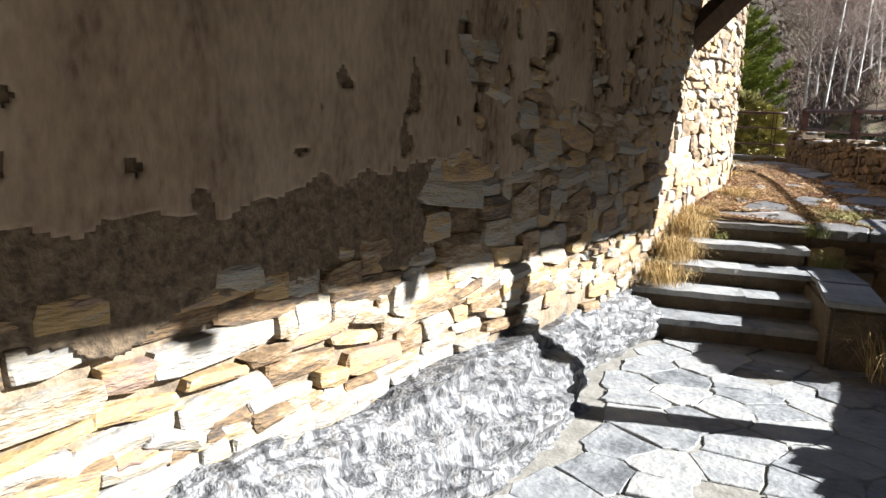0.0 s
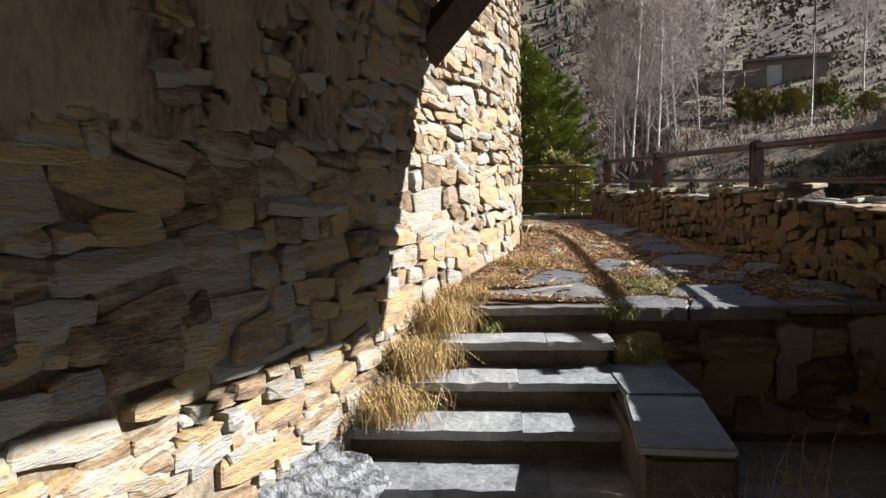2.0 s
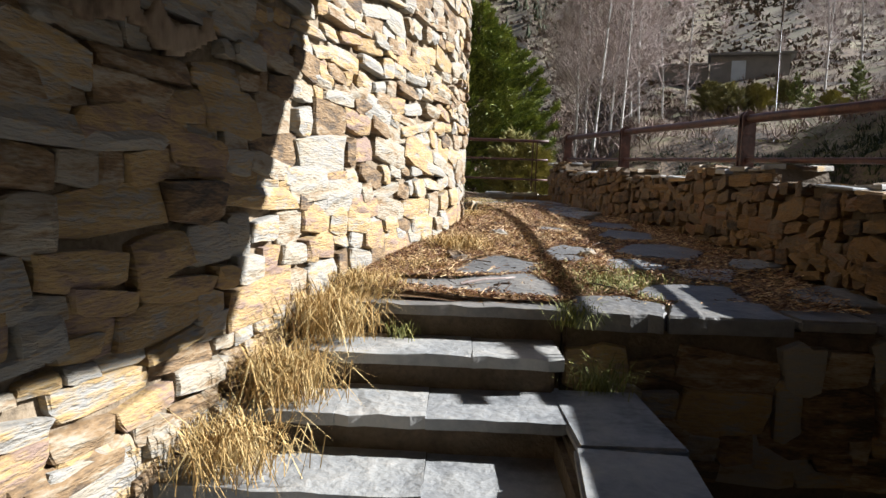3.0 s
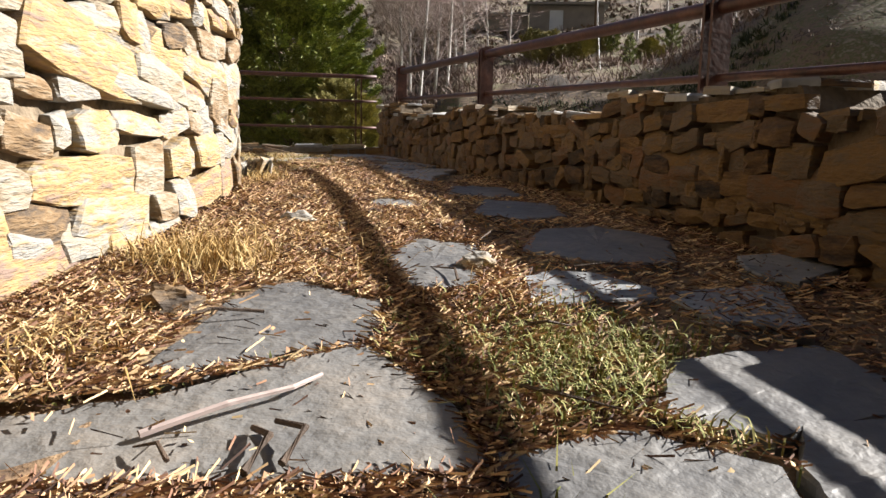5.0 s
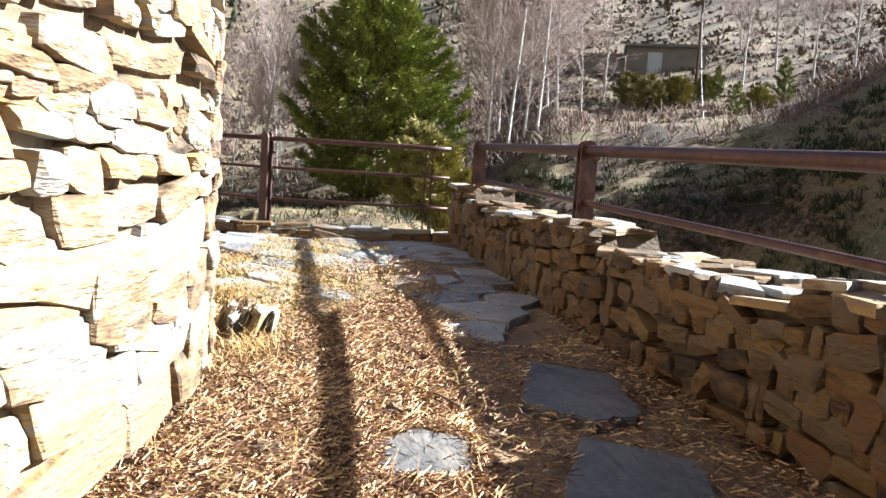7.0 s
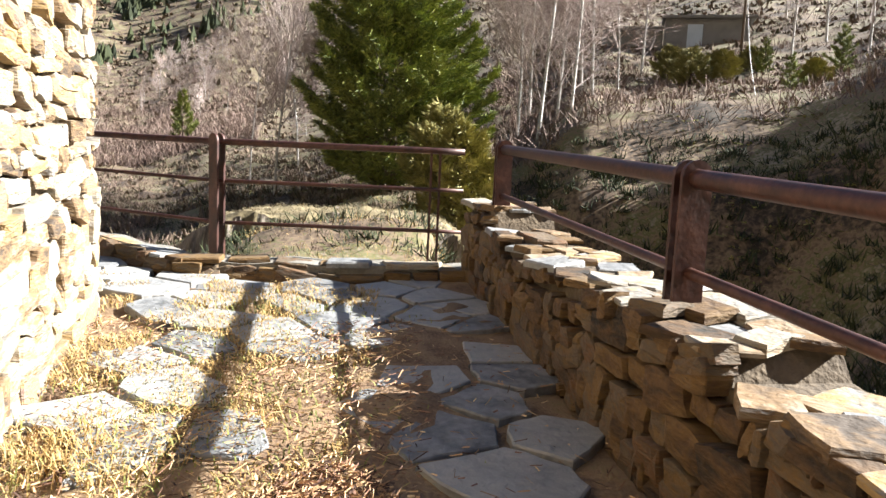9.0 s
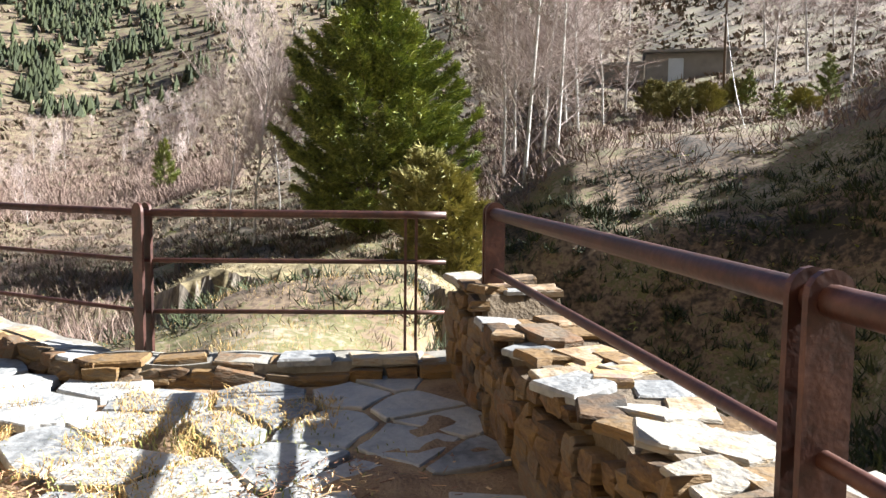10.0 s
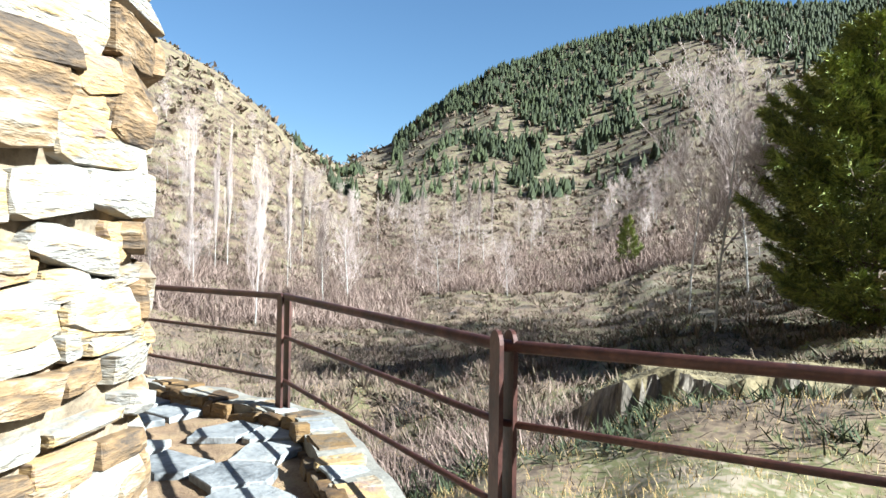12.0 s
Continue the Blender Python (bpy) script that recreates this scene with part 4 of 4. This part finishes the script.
for az, r_, k, s in [(9.2, 33, 0, 1.0), (15.2, 33, 1, 1.0), (12.4, 34, 0, 1.05), (17, 38, 2, 1.1), (10, 40, 1, 1.2), (14, 42, 1, 1.2), (18.5, 46, 1, 1.0), (29, 52, 0, 0.9), (31, 60, 0, 1.1), (34, 50, 0, 1.0), (37, 45, 1, 1.0), (28, 75, 0, 1.2), (32.5, 70, 1, 1.1), (36, 66, 0, 1.1), (-9, 40, 2, 1.0), (-13, 34, 2, 0.8)]:
    c = copy_thing(birches[k], Matrix.Translation(spot(az, r_, 0.2)) @ Matrix.Rotation(tr.uniform(0, 6), 4, "Z"))
    c.scale = (s, s, s * tr.uniform(0.9, 1.1))
poplar = bare_tree("poplar_tree", "bare upright poplar, a narrow pale column", 41, 12.0, 0.09, 0.5, 0.16)
poplar.location = spot(-51, 74, 0.2)
poplar.scale = (0.4, 0.4, 0.85)
for az, r_, s in ((-49.2, 76, 0.95), (-48.3, 78, 1.0), (-43.8, 74, 0.95), (-42.8, 90, 0.8), (-31, 112, 0.85), (-29.8, 116, 0.9), (-29, 112, 0.8), (-28, 118, 0.85), (-33.5, 120, 0.7), (-37, 105, 0.6), (-24, 120, 0.7)):
    c = copy_thing(poplar, Matrix.Translation(spot(az, r_, 0.2)) @ Matrix.Rotation(tr.uniform(0, 6), 4, "Z"))
    c.scale = (s * 0.4, s * 0.4, s * 0.9)
# the bare wood on the valley floor
for i in range(105):
    az = tr.uniform(-62, -14)
    r_ = tr.uniform(62, 190) if az < -24 else tr.uniform(90, 200)
    c = copy_thing(birches[tr.choice((0, 1, 2, 0, 1, 2, 3))], Matrix.Translation(spot(az, r_, 0.3)) @ Matrix.Rotation(tr.uniform(0, 6), 4, "Z"))
    s = tr.uniform(0.3, 0.62)
    c.scale = (s, s, s * tr.uniform(0.9, 1.3))
for i in range(44):
    az, r_ = tr.uniform(-12, 58), tr.uniform(60, 220)
    c = copy_thing(birches[tr.choice((0, 1, 2))], Matrix.Translation(spot(az, r_, 0.3)) @ Matrix.Rotation(tr.uniform(0, 6), 4, "Z"))
    s = tr.uniform(0.35, 0.7)
    c.scale = (s, s, s)


def scrub(name, label, n, sampler, size, material, seed, spikes=7, flat=0.8, thin=1.0):
    """Many small ragged clumps of leaves and twigs on the slopes."""
    r = random.Random(seed)
    vs, fs = [], []
    for _ in range(n):
        az, dist, k = sampler(r)
        p = spot(az, dist, 0.1)
        s = r.uniform(*size) * k
        for _ in range(spikes):
            a, e = r.uniform(0, 6.3), r.uniform(0.25, 1.4)
            q = Vector((math.cos(a) * math.cos(e), math.sin(a) * math.cos(e), math.sin(e) * flat)) * s * r.uniform(0.6, 1.2)
            w = q.cross(Vector((0, 0, 1)) + Vector((r.gauss(0, 0.4), r.gauss(0, 0.4), 0)))
            w = (w.normalized() if w.length > 1e-4 else Vector((1, 0, 0))) * s * r.uniform(0.14, 0.26) * thin
            o = p + Vector((r.gauss(0, 0.3), r.gauss(0, 0.3), 0)) * s
            b = len(vs)
            vs += [o - w, o + w, o + q * 0.7 + w * 0.7, o + q, o + q * 0.6 - w * 0.8]
            fs.append((b, b + 1, b + 2, b + 3, b + 4))
    return tagged(pydata(name, vs, fs, material), label, "scrub", kind="stuff")


scrub("hillside_scrub", "low brown and olive scrub over the hillsides", 14000, lambda r: ((lambda a, d: (a, d, d / 130))(r.uniform(-62, 58), 30 * (14 ** r.random()))), (0.4, 1.5), SCRUB, 31)
scrub("gorge_scrub", "dry brush on the banks of the gorge", 9000, lambda r: (r.uniform(-40, 55), r.uniform(7.5, 40), 0.2), (0.4, 1.8), SCRUB, 33, 14, 0.7, 0.12)
scrub("hillside_grass", "pale dry grass tufts on the slope", 14000, lambda r: (r.uniform(-60, 14), 4.6 + 20 * r.random() ** 1.5, 0.15), (0.4, 1.6), DRY, 34, 10, 1.0, 0.07)


scrub("valley_brush", "bare mauve brush filling the valley floor", 15000, lambda r: (lambda a: (a, (48 if a < -34 else 64) * (4.5 ** r.random()), 1.0))(r.uniform(-62, -12)), (0.5, 1.7), BRUSH, 35, 14, 0.9, 0.09)
scrub("bank_brush", "bare hanging brush on the gorge banks", 3200, lambda r: (7 + 50 * r.random() ** 1.5, r.uniform(23, 80), 0.5), (0.4, 1.9), BRUSH, 36, 12, 0.9, 0.12)
scrub("bank_shrubs", "dark evergreen shrubs on the shaded bank", 1500, lambda r: (r.uniform(10, 46), r.uniform(11, 23), 0.3), (0.5, 1.6), CONIFER, 37, 26, 0.9, 0.22)


scrub("slope_bushes", "rounded brown and olive bushes on the near slope", 2600, lambda r: (r.uniform(-50, 8), r.uniform(18, 62), 0.55), (0.4, 1.4), SCRUB, 38, 26, 0.75, 0.2)
scrub("slope_turf", "low green turf on the near slope", 8000, lambda r: (r.choice((-20, -13, -8, -4, 23, 28, 33)) + r.gauss(0, 2.4), 17 + 34 * r.random(), 0.22), (0.5, 1.4), GREEN, 39, 7, 0.3, 0.5)


scrub("near_brush", "bare brown brush on the slope below the terrace", 6500, lambda r: (r.uniform(-64, -20), 10 + 50 * r.random() ** 1.2, 0.55), (0.3, 1.3), BRUSH, 42, 16, 0.9, 0.06)
scrub("near_bushes", "dark low bushes among the dry grass", 1300, lambda r: (r.uniform(-34, 6), r.uniform(9, 34), 0.5), (0.3, 1.1), CONIFER, 43, 26, 0.7, 0.14)


def forest():
    r = random.Random(9)
    vs, fs = [], []
    n = 0
    while n < 9500:
        az = r.uniform(-44, 62)
        ridge = float(np.interp(az, AZ, RIDGE))
        dist = r.uniform(210, 440)
        low = 345 + 35 * math.sin(az * 0.35) + 25 * noise.noise((az * 0.2, dist * 0.02, 0))
        if az < -36 or (dist < low and r.random() > 0.05):
            if not (az < -14 and 200 < dist < 330 and noise.noise((az * 0.3, dist * 0.03, 5)) > 0.22):
                continue
        n += 1
        p = spot(az, dist, 0.5)
        h, w = r.uniform(3, 6.5), r.uniform(1.0, 1.8)
        k0 = len(vs)
        for lev, (zz, rr) in enumerate(((0.0, 1.0), (0.38, 0.72))):
            for k in range(5):
                a = 1.2566 * k + lev
                vs.append((p.x + math.cos(a) * w * rr * r.uniform(0.7, 1.1), p.y + math.sin(a) * w * rr * r.uniform(0.7, 1.1), p.z + h * (zz + r.uniform(0, 0.08))))
        vs.append((p.x, p.y, p.z + h))
        for k in range(5):
            k2 = (k + 1) % 5
            fs += [(k0 + k, k0 + k2, k0 + 5 + k2, k0 + 5 + k), (k0 + 5 + k, k0 + 5 + k2, k0 + 10)]
    tagged(pydata("far_forest", vs, fs, CONIFER), "dark conifer forest along the far ridge", "forest", kind="stuff")


forest()

# ---- rock bank beyond the terrace ----
def rock(name, label, centre, size, seed, material=BEDROCK):
    bm = bmesh.new()
    bmesh.ops.create_icosphere(bm, subdivisions=5 if size[0] > 0.5 else 3, radius=1.0)
    for v in bm.verts:
        k = 1 + 0.42 * noise.fractal(v.co * 2.0 + Vector((seed, 0, 0)), 0.9, 2.1, 5)
        v.co = Vector((v.co.x * size[0] * k, v.co.y * size[1] * k, max(v.co.z, -0.6) * size[2] * k))
    ob = part(name, bm, material)
    ob.location = centre
    return tagged(ob, label, "rock")


def build_mound():
    """A knoll of upright schist beds with a cap of dry grass, dropping steeply towards the terrace."""
    r = random.Random(14)
    o = spot(-5.5, 13.6, 0)
    o.z = 0.72
    nx, ny = 110, 70
    vs, cap, face = [], [], []
    for i in range(nx + 1):
        for j in range(ny + 1):
            x, y = -4.6 + 8.2 * i / nx, -2.6 + 6.2 * j / ny
            lip = -0.75 + 0.35 * noise.fractal((x * 0.8, 2.0, 0.5), 1.0, 2.0, 4) - 0.25 * (x > 1.2)
            side = max(0.0, (abs(x + 0.3) - 2.2) / 2.2)
            top = 0.10 - 0.10 * x * x / 4 - 1.6 * side ** 1.6 - 0.05 * max(0, y - 0.8) ** 2
            drop = max(0.0, lip - y)
            z = top - min(2.9, 3.2 * drop ** 0.8)
            rough = noise.fractal((x * 4.2 + y * 0.8, y * 1.0, z * 0.7), 0.8, 2.2, 5)
            z += 0.16 * noise.fractal((x * 1.3, y * 1.3, 4.0), 0.9, 2.0, 5)
            push = 0.55 * rough * min(1.0, drop * 3)
            vs.append((x + push * 0.3, y + push, z))
    for i in range(nx):
        for j in range(ny):
            a = i * (ny + 1) + j
            quad = (a, a + ny + 1, a + ny + 2, a + 1)
            p = vs[a]
            steep = vs[a + 1][2] - p[2] > 0.06
            (face if steep and noise.noise((p[0] * 2.5, p[1] * 2, p[2] * 2)) > -0.15 else cap).append(quad)
    knoll = tagged(new("rock_knoll"), "schist knoll capped with pale dry grass below the railing", "rock")
    knoll.location = o
    pydata("rock_face", vs, face, KNOLL, knoll)
    pydata("turf", vs, cap, TURF, knoll, True)
    spots = []
    for _ in range(9000):
        v = vs[r.randrange(len(vs))]
        if v[2] > -1.5:
            spots.append((o.x + v[0] + r.uniform(-0.05, 0.05), o.y + v[1] + r.uniform(-0.05, 0.05), o.z + v[2]))
    blades("knoll_grass", spots, TURF, "pale dry grass hanging over the knoll", length=(0.04, 0.13), width=0.004, lean=1.6, droop=0.8, seed=15)


build_mound()

# ---- the hut above the gorge, its pole and its wires ----
def build_hut():
    o = spot(22.8, 62, 0.3)
    turn = -18
    hut = tagged(new("stone_hut"), "low grey hut with a flat overhanging roof", "hut")
    hut.matrix_world = Matrix.Translation(o) @ Matrix.Rotation(radians(turn), 4, "Z")
    part("wall", box_bm((6.6, 4, 2.4), (0, 2, 1.2), 0.03), CONCRETE, hut)
    part("wall", box_bm((5.0, 3, 1.7), (-5.9, 2.5, 0.85), 0.03), CONCRETE, hut)
    part("roof", box_bm((7.3, 4.9, 0.22), (0.1, 1.9, 2.51), 0.04), CONCRETE, hut)
    part("roof", box_bm((5.2, 3.8, 0.2), (-6.0, 2.4, 1.8), 0.04), CONCRETE, hut)
    part("door", box_bm((1.2, 0.08, 1.9), (-0.9, -0.045, 1.0), 0.01), DOOR_BLUE, hut, "pale blue door")
    pole = tagged(new("utility_pole"), "thin wooden utility pole beside the hut", "pole")
    p = spot(25.6, 50, 0.3)
    vs, fs = [], []
    tube(vs, fs, [p, p + Vector((0, 0, 5)), p + Vector((0.05, 0, 11))], [0.10, 0.085, 0.07], 8)
    pydata("shaft", vs, fs, BARK, pole, True)
    a = p + Vector((0, 0, 5.5))
    b = spot(29, 24, 0)
    for k in range(1):
        vs, fs = [], []
        pts = [a.lerp(b, t / 10) + Vector((0.3 * k, 0, -1.2 * math.sin(math.pi * t / 10))) for t in range(11)]
        tube(vs, fs, pts, [0.012] * 11, 3)
        pydata("stay_wire", vs, fs, GALV, pole)


build_hut()

shards = tagged(new("schist_fragment"), "splintered pale schist fragment beside the wall", "rock")
sh = random.Random(18)
for k in range(9):
    bm = box_bm((sh.uniform(0.02, 0.05), sh.uniform(0.10, 0.2), sh.uniform(0.10, 0.24)), (0, 0, 0.04), 0.006)
    for v in bm.verts:
        v.co += Vector((sh.uniform(-0.008, 0.008), sh.uniform(-0.025, 0.025), sh.uniform(-0.02, 0.02)))
    bmesh.ops.transform(bm, matrix=pose(0.70 + 0.033 * k, 12.08 + sh.uniform(-0.04, 0.04), terrace_z(12.1) + 0.04, sh.uniform(-12, 12), sh.uniform(8, 32), sh.uniform(-20, 20)), verts=bm.verts[:])
    part("shard", bm, STONE, shards)

# ---- small loose things ----
for i, (x, y, sz) in enumerate(((0.80, 8.88, 0.075), (1.74, 9.35, 0.045), (1.13, 10.74, 0.05), (1.13, 10.14, 0.06), (1.55, 11.1, 0.035))):
    rock("loose_stone", "pale loose stone lying in dry grass", (x, y, terrace_z(y) + 0.03), (sz * 1.3, sz, sz * 0.8), 40 + i, STONE)
st = random.Random(2)
for i in range(26):
    x, y = st.uniform(0.5, 2.2), st.uniform(8.0, 12.0)
    vs, fs = [], []
    a, ln = st.uniform(0, 6.3), st.uniform(0.06, 0.28)
    z = terrace_z(y) + 0.035
    tube(vs, fs, [Vector((x, y, z)), Vector((x + math.cos(a) * ln / 2, y + math.sin(a) * ln / 2, z + 0.015)), Vector((x + math.cos(a + 0.3) * ln, y + math.sin(a + 0.3) * ln, z))], [0.005, 0.004, 0.002], 5)
    tagged(pydata("fallen_twig", vs, fs, WOOD), "thin dry twig fallen on the litter", "twig", group="fallen twigs")
for label, pts, rad in (
        ("long pale dead stick lying across the slabs", [(0.84, 8.20, 0.02), (0.98, 8.27, 0.035), (1.10, 8.34, 0.03), (1.16, 8.42, 0.02)], 0.008),
        ("short crooked dark twig on the slabs", [(1.02, 8.05, 0.02), (1.06, 8.13, 0.04), (1.03, 8.20, 0.02)], 0.009),
        ("short crooked dark twig on the slabs", [(1.08, 8.07, 0.02), (1.12, 8.14, 0.045), (1.07, 8.20, 0.03)], 0.008)):
    vs, fs = [], []
    tube(vs, fs, [Vector((x, y, terrace_z(y) + dz + 0.01)) for x, y, dz in pts], [rad * (1 - 0.15 * k) for k in range(len(pts))], 6)
    tagged(pydata("fallen_twig", vs, fs, TWIG if rad == 0.008 and len(pts) == 4 else WOOD), label, "twig", group="fallen twigs")
